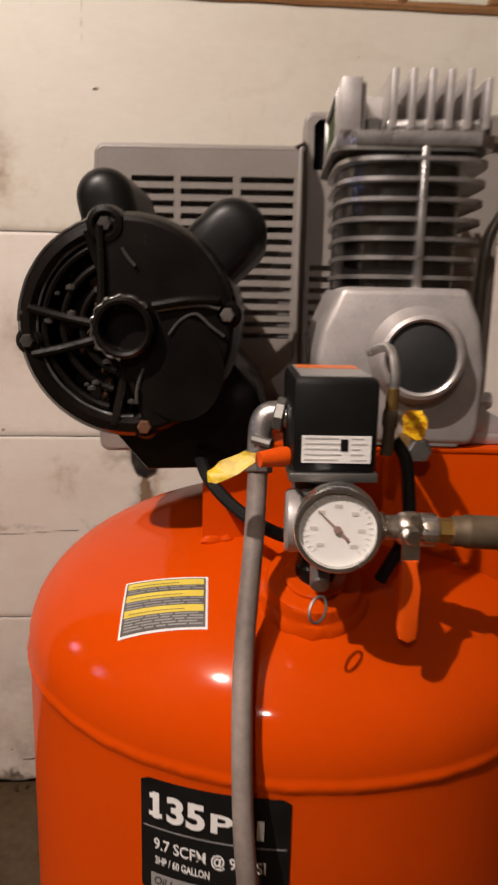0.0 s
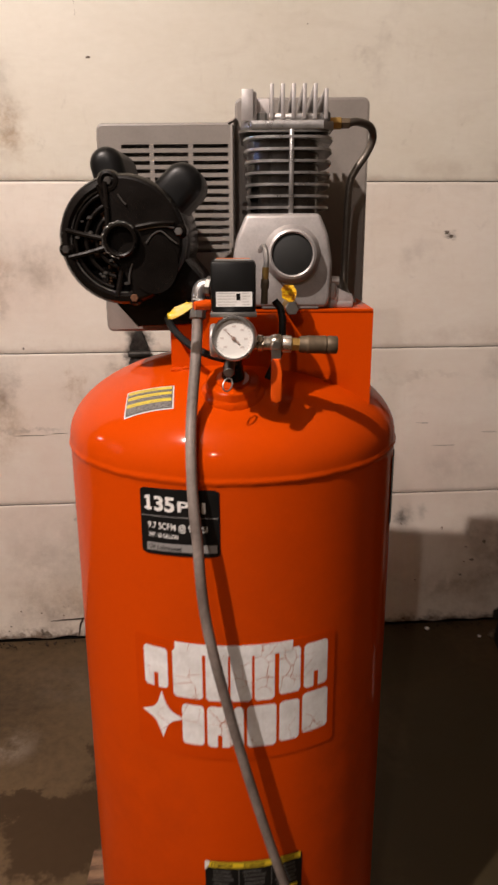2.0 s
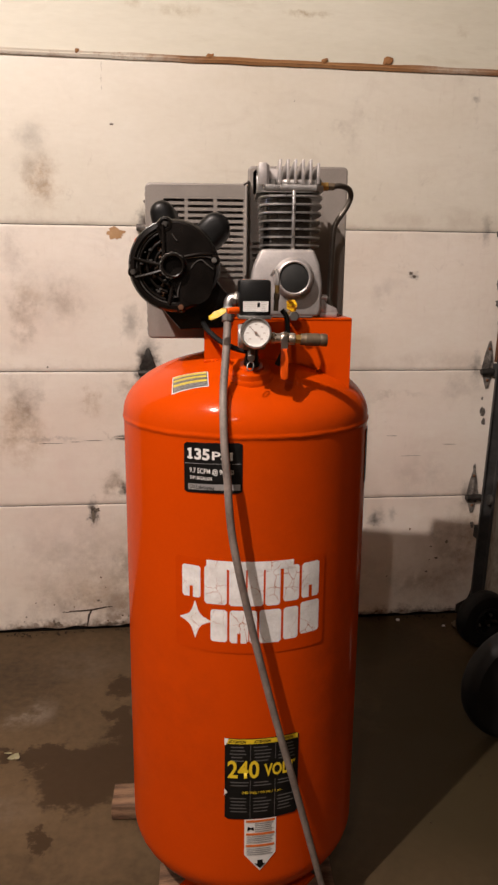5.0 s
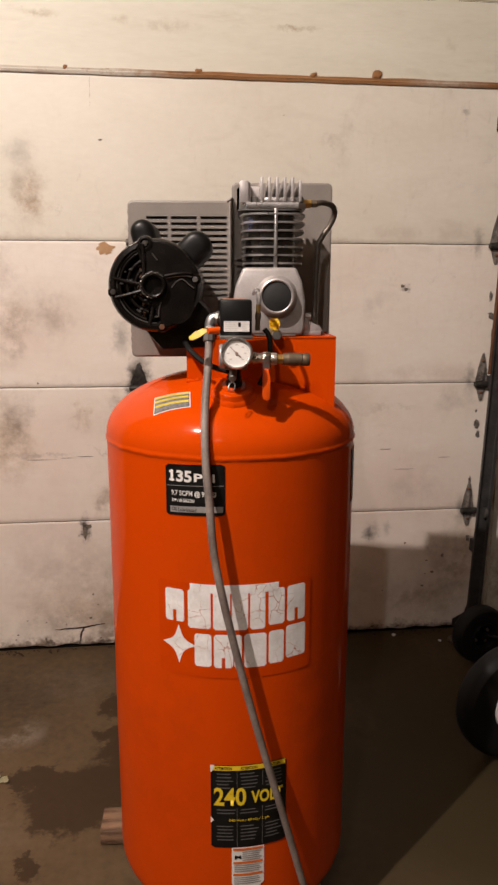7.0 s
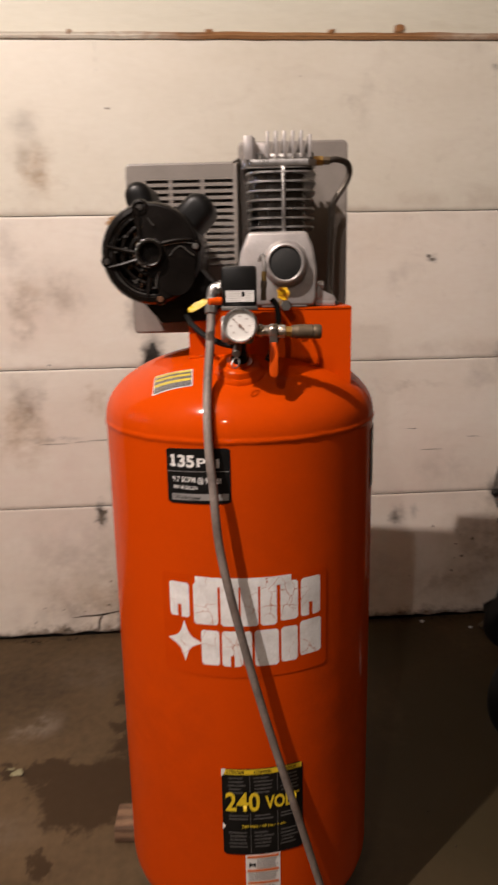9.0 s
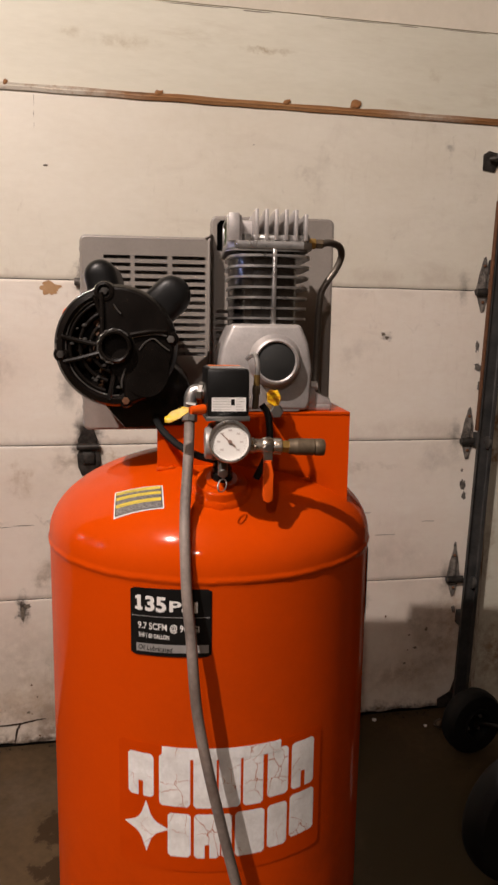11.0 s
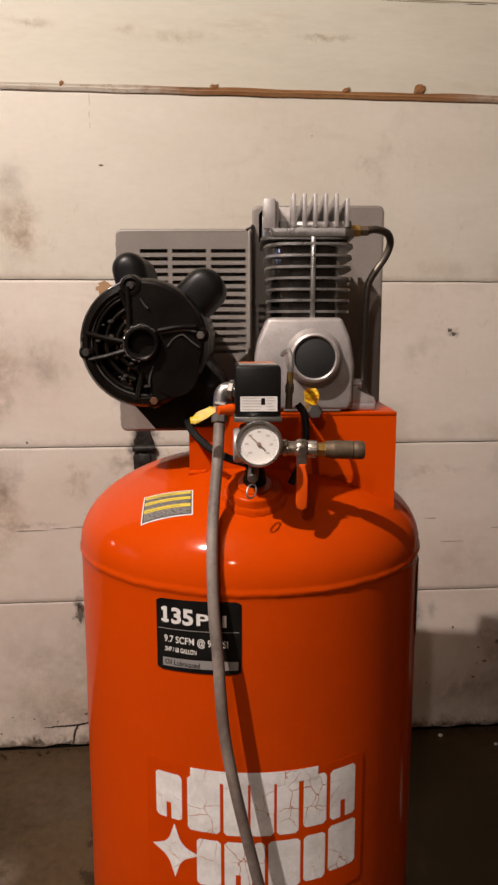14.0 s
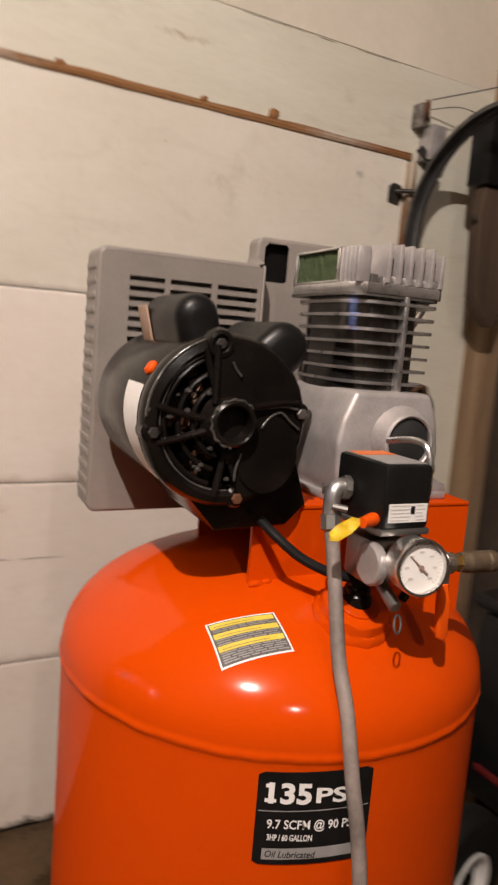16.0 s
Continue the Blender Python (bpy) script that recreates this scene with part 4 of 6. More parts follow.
comp = thing("air_compressor", "upright orange air compressor with black motor and grey belt guard", "air compressor", (0, 0, 0))


def on_tank(ang, z, off=0.0):
    a = radians(ang)
    return Vector(((R + off) * math.sin(a), -(R + off) * math.cos(a), z))


def on_dome(x, y, off=0.0):
    k = max(1 - (x * x + y * y) / (R * R), 0.0001)
    z = Z_TOP + HEAD * math.sqrt(k)
    n = Vector((x / R ** 2, y / R ** 2, (z - Z_TOP) / HEAD ** 2)).normalized()
    return Vector((x, y, z)) + n * off


prof = [(0, Z_LOW - HEAD)]
for k in range(1, 17):
    a = radians(90 * k / 16)
    prof.append((R * math.sin(a) * 0.998, Z_LOW - HEAD * math.cos(a)))
prof += [(R - 0.0005, Z_LOW + 0.01), (R - 0.0005, Z_LOW + 0.02)] + [(R - 0.0005, 0.25 + 0.05 * k) for k in range(17)]
prof += [(R - 0.0005, ZS - 0.012), (R - 0.0005, ZS - 0.0065), (R - 0.0001, ZS - 0.0050), (R + 0.0011, ZS - 0.0030), (R + 0.0018, ZS - 0.0005), (R + 0.0018, ZS + 0.0014), (R + 0.0010, ZS + 0.0036), (R, ZS + 0.006)]
for k in range(0, 21):
    a = radians(90 * k / 20)
    prof.append((R * math.cos(a), Z_TOP + HEAD * math.sin(a)))
bm = turned(prof, seg=300)
for v in bm.verts:
    d = math.hypot(v.co.x, v.co.y)
    if d > 0.01:
        ang = math.atan2(v.co.y, v.co.x)
        # uneven weld bead along the seam and a faint waviness of the shell
        w = 0.0011 * max(0, 1 - abs(v.co.z - ZS) / 0.006) * (noise.noise(Vector((ang * 22, v.co.z * 60, 0))) + 0.8 * noise.noise(Vector((ang * 75, v.co.z * 90, 7)))) + 0.0006 * noise.noise(Vector((v.co.x * 6, v.co.y * 6, v.co.z * 5)))
        v.co.x *= 1 + w / d
        v.co.y *= 1 + w / d
        if abs(v.co.z - ZS) < 0.008:
            v.co.z += 0.0016 * noise.noise(Vector((ang * 9, 3, 0)))
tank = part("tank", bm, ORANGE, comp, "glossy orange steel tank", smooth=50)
for a in (45, 135, 225, 315):
    c = on_tank(a, 0)
    m = pose(c.x * 0.5, c.y * 0.5, 0, 0, 0, a)
    bm = box(-0.03, 0.03, -0.003, 0.003, 0.042, 0.10, m=m)
    box(-0.035, 0.035, -0.06, 0.003, 0.038, 0.044, m=m, bm=bm)
    part("foot", bm, ORANGE, comp, smooth=0)


def curved(a0, a1, z0, z1, off, material, parent, name, label="", thick=0.0006, corner=0.0, skew=0.0):
    """A label that follows the tank's curve, between two angles and heights."""
    w = radians(a1 - a0) * R
    h = z1 - z0
    bm = bmesh.new()
    n = max(2, int(w / 0.006))
    r = min(corner, h / 2, w / 2)
    cols = []
    for i in range(n + 1):
        t = i / n
        d = min(t, 1 - t) * w
        cut = r - math.sqrt(max(r * r - (r - d) ** 2, 0)) if d < r else 0
        lo, hi = z0 + cut + skew * t, z1 - cut + skew * t
        a = a0 + (a1 - a0) * t
        cols.append([bm.verts.new(on_tank(a, lo, off)), bm.verts.new(on_tank(a, hi, off)), bm.verts.new(on_tank(a, hi, off + thick)), bm.verts.new(on_tank(a, lo, off + thick))])
    for p, q in zip(cols, cols[1:]):
        for k in range(4):
            if (p[k].co - p[(k + 1) % 4].co).length > 1e-7 or (q[k].co - q[(k + 1) % 4].co).length > 1e-7:
                bm.faces.new((p[k], p[(k + 1) % 4], q[(k + 1) % 4], q[k]))
    bm.faces.new(cols[0]), bm.faces.new(cols[-1][::-1])
    return part(name, bm, material, parent, label, smooth=60)


def text_mesh(words, size, bold=0.0, shear=0.0, width=None):
    cu = bpy.data.curves.new("letters", "FONT")
    cu.body, cu.size, cu.offset, cu.shear, cu.resolution_u = words, size, bold, shear, 3
    ob = bpy.data.objects.new("letters", cu)
    scene.collection.objects.link(ob)
    me = bpy.data.meshes.new_from_object(ob.evaluated_get(bpy.context.evaluated_depsgraph_get()))
    bpy.data.objects.remove(ob)
    bm = bmesh.new()
    bm.from_mesh(me)
    bpy.data.meshes.remove(me)
    xs = [v.co.x for v in bm.verts]
    x0, k = min(xs), (width / (max(xs) - min(xs)) if width else 1.0)
    for v in bm.verts:
        v.co.x = (v.co.x - x0) * k
    return bm


def tank_text(words, size, a0, z, material, parent, bold=0.0, off=0.0012, shear=0.0, width=None):
    bm = text_mesh(words, size, bold, shear, width)
    for v in bm.verts:
        v.co = on_tank(a0 + math.degrees(v.co.x / R), z + v.co.y, off)
    return part("lettering", bm, material, parent, smooth=0)


# pressure label
lb = curved(-32.1, -7.4, 0.999, 1.091, 0.0004, INK, tank, "pressure_label", "black label with white capacity lettering", corner=0.003, skew=0.004)
curved(-31.6, -7.9, 1.0525, 1.0533, 0.0012, INK_GREY, lb, "line", thick=0.0002, skew=0.004)
curved(-30.2, -8.2, 1.0045, 1.0155, 0.0011, INK_GREY, lb, "band", thick=0.0003, skew=0.004)
tank_text("135", 0.0275, -29.8, 1.0620, INK_WHITE, lb, 0.0010, 0.0015, width=0.040)
curved(-30.5, -28.1, 1.0622, 1.0656, 0.0013, INK_WHITE, lb, "lettering_foot", thick=0.0002)
curved(-30.4, -29.3, 1.0765, 1.0802, 0.0013, INK_WHITE, lb, "lettering_flag", thick=0.0002)
tank_text("PSI", 0.0205, -19.8, 1.0630, INK_WHITE, lb, 0.0005, 0.0015, width=0.037)
tank_text("9.7 SCFM @ 90 PSI", 0.0125, -29.6, 1.0365, INK_WHITE, lb, 0.0002, 0.0015, width=0.082)
tank_text("3HP / 60 GALLON", 0.0085, -29.4, 1.0245, INK_WHITE, lb, 0.0002, 0.0015, width=0.042)
tank_text("Oil Lubricated", 0.0095, -29.5, 1.0075, INK, lb, 0.0001, 0.0017, shear=0.2, width=0.047)

# brand decal: plain shapes only
logo = curved(-37.0, 30.6, 0.690, 0.874, 0.0003, DECAL, tank, "brand_decal", "slightly darker clear decal film with worn white block shapes", thick=0.0003, corner=0.004)


def shape_on_tank(outline, name, material, parent, off=0.0008):
    bm = bmesh.new()
    vs = [bm.verts.new((a, z, 0)) for a, z in outline]
    f = bm.faces.new(vs)
    bmesh.ops.triangulate(bm, faces=[f])
    bmesh.ops.subdivide_edges(bm, edges=bm.edges[:], cuts=1, use_grid_fill=True)
    for v in bm.verts:
        v.co = on_tank(v.co.x, v.co.y, off)
    return part(name, bm, material, parent, smooth=0)


def block(a0, a1, z0, z1, slot):
    """A worn white rounded block; slot: a narrow cut from below or above."""
    c, s = 0.9, 0.004
    mid, w = (a0 + a1) / 2, (a1 - a0) * 0.09
    if slot > 0:
        cut = [(mid + w, z1), (mid + w, z1 - slot), (mid - w, z1 - slot), (mid - w, z1)]
        pts = [(a0 + c, z0), (a1 - c, z0), (a1, z0 + s), (a1, z1 - s), (a1 - c, z1)] + cut + [(a0 + c, z1), (a0, z1 - s), (a0, z0 + s)]
    elif slot < 0:
        cut = [(mid - w, z0), (mid - w, z0 - slot), (mid + w, z0 - slot), (mid + w, z0)]
        pts = [(a0 + c, z0)] + cut + [(a1 - c, z0), (a1, z0 + s), (a1, z1 - s), (a1 - c, z1), (a0 + c, z1), (a0, z1 - s), (a0, z0 + s)]
    else:
        pts = [(a0 + c, z0), (a1 - c, z0), (a1, z0 + s), (a1, z1 - s), (a1 - c, z1), (a0 + c, z1), (a0, z1 - s), (a0, z0 + s)]
    shape_on_tank(pts, "block_shape", CRACKED, logo)


for a0, a1, z0, z1, s in ((-33.6, -25.0, 0.796, 0.859, -0.022), (-23.3, -13.6, 0.787, 0.862, -0.050), (-12.6, -5.6, 0.786, 0.862, -0.045), (-4.9, 1.8, 0.786, 0.862, -0.040), (2.6, 9.0, 0.786, 0.862, -0.045), (10.4, 17.6, 0.791, 0.862, 0.0), (18.8, 27.6, 0.792, 0.862, -0.024),
                          (-20.6, -13.4, 0.712, 0.777, 0.0), (-12.4, -4.4, 0.711, 0.777, -0.02), (0.2, 9.6, 0.711, 0.778, 0.0), (10.6, 17.4, 0.714, 0.779, 0.045), (18.4, 28.0, 0.719, 0.784, 0.0), (-4.0, -0.8, 0.711, 0.777, 0.0)):
    block(a0, a1, z0, z1, s)
curved(-22.3, 14.8, 0.857, 0.8735, 0.0009, CRACKED, logo, "bar_shape", thick=0.0003)
star = []
for k in range(4):
    t = math.pi / 2 * k
    star.append((-27.6 + 7.6 * math.sin(t), 0.7515 + 0.0385 * math.cos(t)))
    for j in (1, 2, 3):
        q = t + math.pi / 8 * j
        rr = (0.53, 0.46, 0.53)[j - 1]
        star.append((-27.6 + 7.6 * rr * math.sin(q), 0.7515 + 0.0385 * rr * math.cos(q)))
shape_on_tank(star, "star_shape", CRACKED, logo)

# voltage label
vl = curved(-14.3, 19.4, 0.330, 0.510, 0.0004, INK, tank, "voltage_label", "black warning label with yellow voltage lettering and worn corners", corner=0.004)
curved(-13.2, 18.8, 0.4985, 0.5085, 0.0011, INK_YELLOW, vl, "band", thick=0.0003)
for a in (-12.4, -1.4, 9.0):
    tank_text("ATTENTION", 0.0085, a, 0.5005, INK, vl, 0.0003, 0.0017, width=0.032)
tank_text("240", 0.053, -13.0, 0.424, INK_YELLOW, vl, 0.0012, 0.0015, width=0.062)
tank_text("VOLT", 0.036, 3.2, 0.427, INK_YELLOW, vl, 0.0012, 0.0015, width=0.064)
tank_text("240 Volt / 60 Hz / 1 ph.", 0.008, -6.5, 0.388, INK_YELLOW, vl, 0.0001, 0.0015, width=0.08)
for a in (-3.0, 8.2):
    for z0, z1 in ((0.462, 0.497), (0.332, 0.418)):
        curved(a, a + 0.25, z0, z1, 0.0011, INK_DIM, vl, "line", thick=0.0002)
random.seed(3)
for a in (-12.0, -1.6, 9.4):
    for z in [0.490 - 0.0075 * k for k in range(5)] + [0.412, 0.405] + [0.376 - 0.0075 * k for k in range(5)]:
        e = a + random.uniform(5.5, 8.4)
        curved(a + random.uniform(0, 0.6), e, z, z + 0.0022, 0.0011, INK_DIM, vl, "print_bar", thick=0.0002)
shape_on_tank([(-14.4, 0.5105), (-14.4, 0.494), (-13.6, 0.497), (-13.0, 0.503), (-12.6, 0.5105)], "torn_corner", INK_WHITE, vl, 0.0019)
shape_on_tank([(-14.4, 0.399), (-14.4, 0.384), (-12.9, 0.391), (-13.4, 0.394)], "torn_corner", INK_WHITE, vl, 0.0019)

# arrow label
al = shape_on_tank([(-5.3, 0.247), (2.0, 0.208), (9.2, 0.247), (9.2, 0.329), (-5.3, 0.329)], "arrow_label", INK_WHITE, tank, 0.0010)
al["label"] = "white arrow-shaped warning label"
for z in (0.3225, 0.2925, 0.2655):
    curved(-4.6, 8.5, z, z + 0.005, 0.0016, INK_ORANGE, al, "band", thick=0.0002)
for z in [0.318 - 0.0045 * k for k in range(5)] + [0.288 - 0.0045 * k for k in range(4)] + [0.260 - 0.0045 * k for k in range(4)]:
    curved((-0.6 if z > 0.295 else -4.2), 8.2 - random.uniform(0, 1.5), z, z + 0.0018, 0.0016, INK_GREY, al, "print_bar", thick=0.0002)
shape_on_tank([(-4.0, 0.302), (-2.6, 0.307), (-1.0, 0.303), (-1.2, 0.312), (-2.4, 0.310), (-3.8, 0.313)], "pictogram", INK, al, 0.0018)
shape_on_tank([(2.0, 0.214), (4.6, 0.226), (3.2, 0.226), (3.2, 0.234), (0.8, 0.234), (0.8, 0.226), (-0.6, 0.226)], "arrow", INK, al, 0.0018)
curved(66, 98, 0.975, 1.083, 0.0004, INK, tank, "side_label", "black label on the tank's flank")

# sticker on the shoulder
C4 = ((-0.152, -0.1190), (-0.087, -0.1405), (-0.088, -0.1850), (-0.1545, -0.1655))


def on_sticker(u, v, off):
    (ax, ay), (bx, by), (cx, cy), (dx, dy) = C4
    x = (1 - v) * ((1 - u) * ax + u * bx) + v * ((1 - u) * dx + u * cx)
    y = (1 - v) * ((1 - u) * ay + u * by) + v * ((1 - u) * dy + u * cy)
    return on_dome(x, y, off)


def sticker_piece(u0, u1, v0, v1, off, material, parent, name, label=""):
    bm = bmesh.new()
    nu, nv = max(1, int((u1 - u0) * 12)), max(1, int((v1 - v0) * 12))
    g = [[bm.verts.new(on_sticker(u0 + (u1 - u0) * i / nu, v0 + (v1 - v0) * j / nv, off)) for i in range(nu + 1)] for j in range(nv + 1)]
    for j in range(nv):
        for i in range(nu):
            bm.faces.new((g[j][i], g[j][i + 1], g[j + 1][i + 1], g[j + 1][i]))
    return part(name, bm, material, parent, label, smooth=60)


FIELD = surface("pale_grey_print_field", (0.065, 0.061, 0.058), (0.11, 0.103, 0.098), 0.5, coarse=60, fine=300, bump=0)
PALE_YELLOW = surface("faded_yellow_print", (0.60, 0.46, 0.05), (0.70, 0.56, 0.08), 0.5, coarse=60, fine=300, bump=0)
stk = sticker_piece(0, 1, 0, 1, 0.0006, INK_WHITE, tank, "warning_sticker", "white-edged warning sticker with yellow and grey print")
sticker_piece(0.025, 0.975, 0.035, 0.965, 0.0010, FIELD, stk, "print_field")
for v0 in (0.06, 0.30, 0.58):
    sticker_piece(0.045, 0.955, v0, v0 + 0.125, 0.0014, PALE_YELLOW, stk, "band")
for v in (0.20, 0.245, 0.44, 0.49, 0.54, 0.72, 0.765, 0.81, 0.855, 0.90):
    u = 0.06
    while u < 0.86:
        w = random.uniform(0.10, 0.26)
        sticker_piece(u, min(u + w, 0.95), v, v + 0.024, 0.0014, INK_GREY, stk, "print_bar")
        u += w + 0.025
for v0 in (0.10, 0.34, 0.62):
    sticker_piece(0.10, random.uniform(0.6, 0.85), v0 + 0.035, v0 + 0.045, 0.0018, INK_DIM, stk, "print_bar")

# saddle that carries motor and pump
SADDLE_Z = 1.302


def unit(x, y, z=0.0):
    """A point of the head unit, which stands slightly turned on the tank."""
    return UNIT @ Vector((x, y, z))


bm = bmesh.new()
# front sheet whose lower edge follows the dome
n = 24
fr = []
for i in range(n + 1):
    x = -0.082 + (0.199 + 0.082) * i / n
    p = unit(x, -0.101)
    fr.append((x, on_dome(p.x, p.y).z - 0.004))
for y0, y1 in ((-0.101, -0.096), (0.060, 0.065)):
    rows = []
    for x, z in fr:
        rows.append([bm.verts.new(unit(x, y0, z)), bm.verts.new(unit(x, y0, SADDLE_Z)), bm.verts.new(unit(x, y1, SADDLE_Z)), bm.verts.new(unit(x, y1, z))])
    for a, b in zip(rows, rows[1:]):
        for k in range(4):
            bm.faces.new((a[k], a[(k + 1) % 4], b[(k + 1) % 4], b[k]))
    bm.faces.new(rows[0]), bm.faces.new(rows[-1][::-1])
saddle = part("saddle", bm, ORANGE, comp, "folded orange steel saddle plate", smooth=30)
part("deck", box(-0.082, 0.199, -0.1025, 0.066, SADDLE_Z - 0.001, SADDLE_Z + 0.004, 0.0015, UNIT), ORANGE, saddle)

# motor
MH = Vector((-0.149, -0.138, 1.398))
AX = Vector((math.sin(radians(5.5)), math.cos(radians(5.5)), 0))      # backwards along the shaft
SIDE = Vector((AX.y, -AX.x, 0))


def mot(a, r, d):
    """A point of the motor: angle in degrees from its right side, radius, distance behind the end face."""
    return MH + SIDE * (r * math.cos(radians(a))) + Vector((0, 0, r * math.sin(radians(a)))) + AX * d


RM = 0.081
motor = part("motor", turned([(0, 0.235), (0.06, 0.235), (RM - 0.004, 0.225), (RM, 0.215), (RM, 0.033), (RM - 0.002, 0.030), (RM - 0.006, 0.030)], MH, MH + AX, 64), BLACK, comp, "black electric motor with two capacitor covers", smooth=40)
part("end_bell_rim", turned([(RM - 0.008, 0.028), (RM + 0.0005, 0.031), (RM + 0.002, 0.024), (RM + 0.001, 0.014), (RM - 0.003, 0.008), (RM - 0.010, 0.006), (RM - 0.014, 0.010), (RM - 0.014, 0.028), (RM - 0.008, 0.028)], MH, MH + AX, 64), BLACK, motor)
# dark sheet added in place of the shade inside the end bell
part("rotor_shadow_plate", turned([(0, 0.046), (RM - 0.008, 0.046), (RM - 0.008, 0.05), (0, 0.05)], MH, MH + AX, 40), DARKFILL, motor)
mm = Matrix.Translation(MH) @ Matrix((SIDE.to_4d() * 1, (0, 0, 1, 0), (-AX).to_4d(), (0, 0, 0, 1))).transposed()
mm = Matrix(((SIDE.x, 0, -AX.x, MH.x), (SIDE.y, 0, -AX.y, MH.y), (0, 1, 0, MH.z), (0, 0, 0, 1)))   # across, up, towards the front
# closed right-hand cover plate
out = []
for k in range(41):
    a = radians(-80 + (183 * k / 40))
    out.append(((RM - 0.006) * math.cos(a), (RM - 0.006) * math.sin(a)))
out += [(-0.017, 0.025), (-0.019, 0.0), (-0.014, -0.018), (0.004, -0.042)]
part("end_cover", slab(out, 0.010, mm @ Matrix.Translation((0, 0, -0.016)), bevel=0.002), BLACK, motor)
# raised round lobe on the cover
lobe = [(0.040 + 0.032 * math.cos(2 * math.pi * k / 36), -0.030 + 0.038 * math.sin(2 * math.pi * k / 36)) for k in range(36)]
part("cover_lobe", slab(lobe, 0.0045, mm @ Matrix.Translation((0, 0, -0.008))), BLACK, motor)
part("cover_ridge", pipe([mot(38, 0.026, -0.001), mot(24, 0.05, 0.0), mot(17, 0.071, 0.003)], 0.003, 8, 4), BLACK, motor)
part("cover_edge", pipe([mot(104, 0.073, 0.004), mot(112, 0.045, 0.004), mot(135, 0.024, 0.003)], 0.0032, 8, 4), BLACK, motor)
hub = part("hub", turned([(0.0160, 0.012), (0.0160, -0.005), (0.0172, -0.0085), (0.0195, -0.0095), (0.0218, -0.0075), (0.0228, -0.003), (0.0215, 0.0), (0.024, 0.006), (0.028, 0.012)], MH, MH + AX, 40), BLACK, motor)
part("hub_cup", turned([(0, 0.012), (0.008, 0.0118), (0.009, 0.009), (0.0115, 0.009), (0.012, 0.011), (0.0163, 0.008)], MH, MH + AX, 32), BLACK, hub)
# cracked glossy beads and grease along the cover's joints; greyer base paints their lamp glint
GUNK = surface("glint_grey_grease", (0.03, 0.028, 0.026), (0.075, 0.07, 0.065), 0.12, coarse=60, fine=300, bump=0.6, dist=0.002, spec=0.9, rough_var=0.06)
random.seed(21)


def bead(angles, radii, d, thick):
    pts = [mot(a, r, d + random.uniform(-0.0006, 0.0006)) for a, r in zip(angles, radii)]
    part("glint_bead", pipe(pts, thick, 7, 4), GUNK, motor)


bead((30, 22, 17, 12), (0.026, 0.042, 0.058, 0.07), 0.003, 0.0016)
bead((-8, 8, 12, 2, -4), (0.032, 0.040, 0.052, 0.062, 0.072), 0.003, 0.0013)
bead((-66, -72, -80, -82), (0.032, 0.036, 0.046, 0.056), 0.003, 0.0014)
bead((92, 86, 80), (0.056, 0.048, 0.044), 0.004, 0.0013)
bead([40 + 9 * k for k in range(26)], [0.0222 + 0.0009 * math.sin(2.3 * k) for k in range(26)], -0.0065, 0.0015)
bead([100 + 6 * k for k in range(14)], [0.0795] * 14, 0.009, 0.0014)
bead([98 + 7 * k for k in range(26)], [0.0665] * 26, 0.011, 0.0013)
for k in range(20):
    a, r = random.uniform(100, 280), random.uniform(0.03, 0.078)
    bm = bmesh.new()
    bmesh.ops.create_icosphere(bm, subdivisions=1, radius=random.uniform(0.0012, 0.003), matrix=Matrix.Translation(mot(a, r, 0.010)) @ Matrix.Diagonal((1.4, 1, 1, 1)))
    part("grease_blob", bm, GUNK, motor)
# open grille on the left: ring bars and spokes
for r in (0.034, 0.048, 0.062):
    pts = [mot(a, r, 0.014) for a in range(112, 263, 8)]
    part("grille_bar", pipe(pts, 0.0028, 8, 2), BLACK, motor)
for a, r0 in ((112, 0.022), (170, 0.022), (197, 0.022), (262, 0.030)):
    part("spoke", pipe([mot(a + 6, r0, 0.010), mot(a + 2, 0.05, 0.010), mot(a, RM - 0.008, 0.008)], 0.0036, 8, 4), BLACK, motor)
random.seed(8)
COPPER = surface("varnished_copper_windings", (0.03, 0.018, 0.012), (0.16, 0.07, 0.03), 0.4, metal=0.3, coarse=60, fine=200, bump=0.3)
for k in range(22):
    a, r = random.uniform(115, 255), random.uniform(0.03, 0.066)
    bm = bmesh.new()
    bmesh.ops.create_icosphere(bm, subdivisions=1, radius=random.uniform(0.003, 0.008), matrix=Matrix.Translation(mot(a, r, 0.036)) @ Matrix.Diagonal((1, 1.5, 1, 1)))
    part("winding", bm, COPPER, motor)
for a, r, d, mat_ in ((8, 0.0745, -0.002, STEEL), (-80, 0.0745, 0.0, RUST), (101, 0.0735, 0.0, IRON), (189, 0.0735, 0.0, IRON)):
    p = mot(a, r, d + 0.008)
    part("boss", rod(mot(a, r, d + 0.035), p, 0.0105, 18, 0.003), BLACK, motor)
    if a == 101:
        part("lug", turned([(0.0075, 0.004), (0.0075, -0.003), (0.009, -0.0045), (0.0125, -0.0035), (0.0145, 0.001), (0.0150, 0.010)], p, p + AX, 22), BLACK, motor)
    part("bolt", rod(p, p - AX * 0.005, 0.0055, 6, 0.001), mat_, motor)
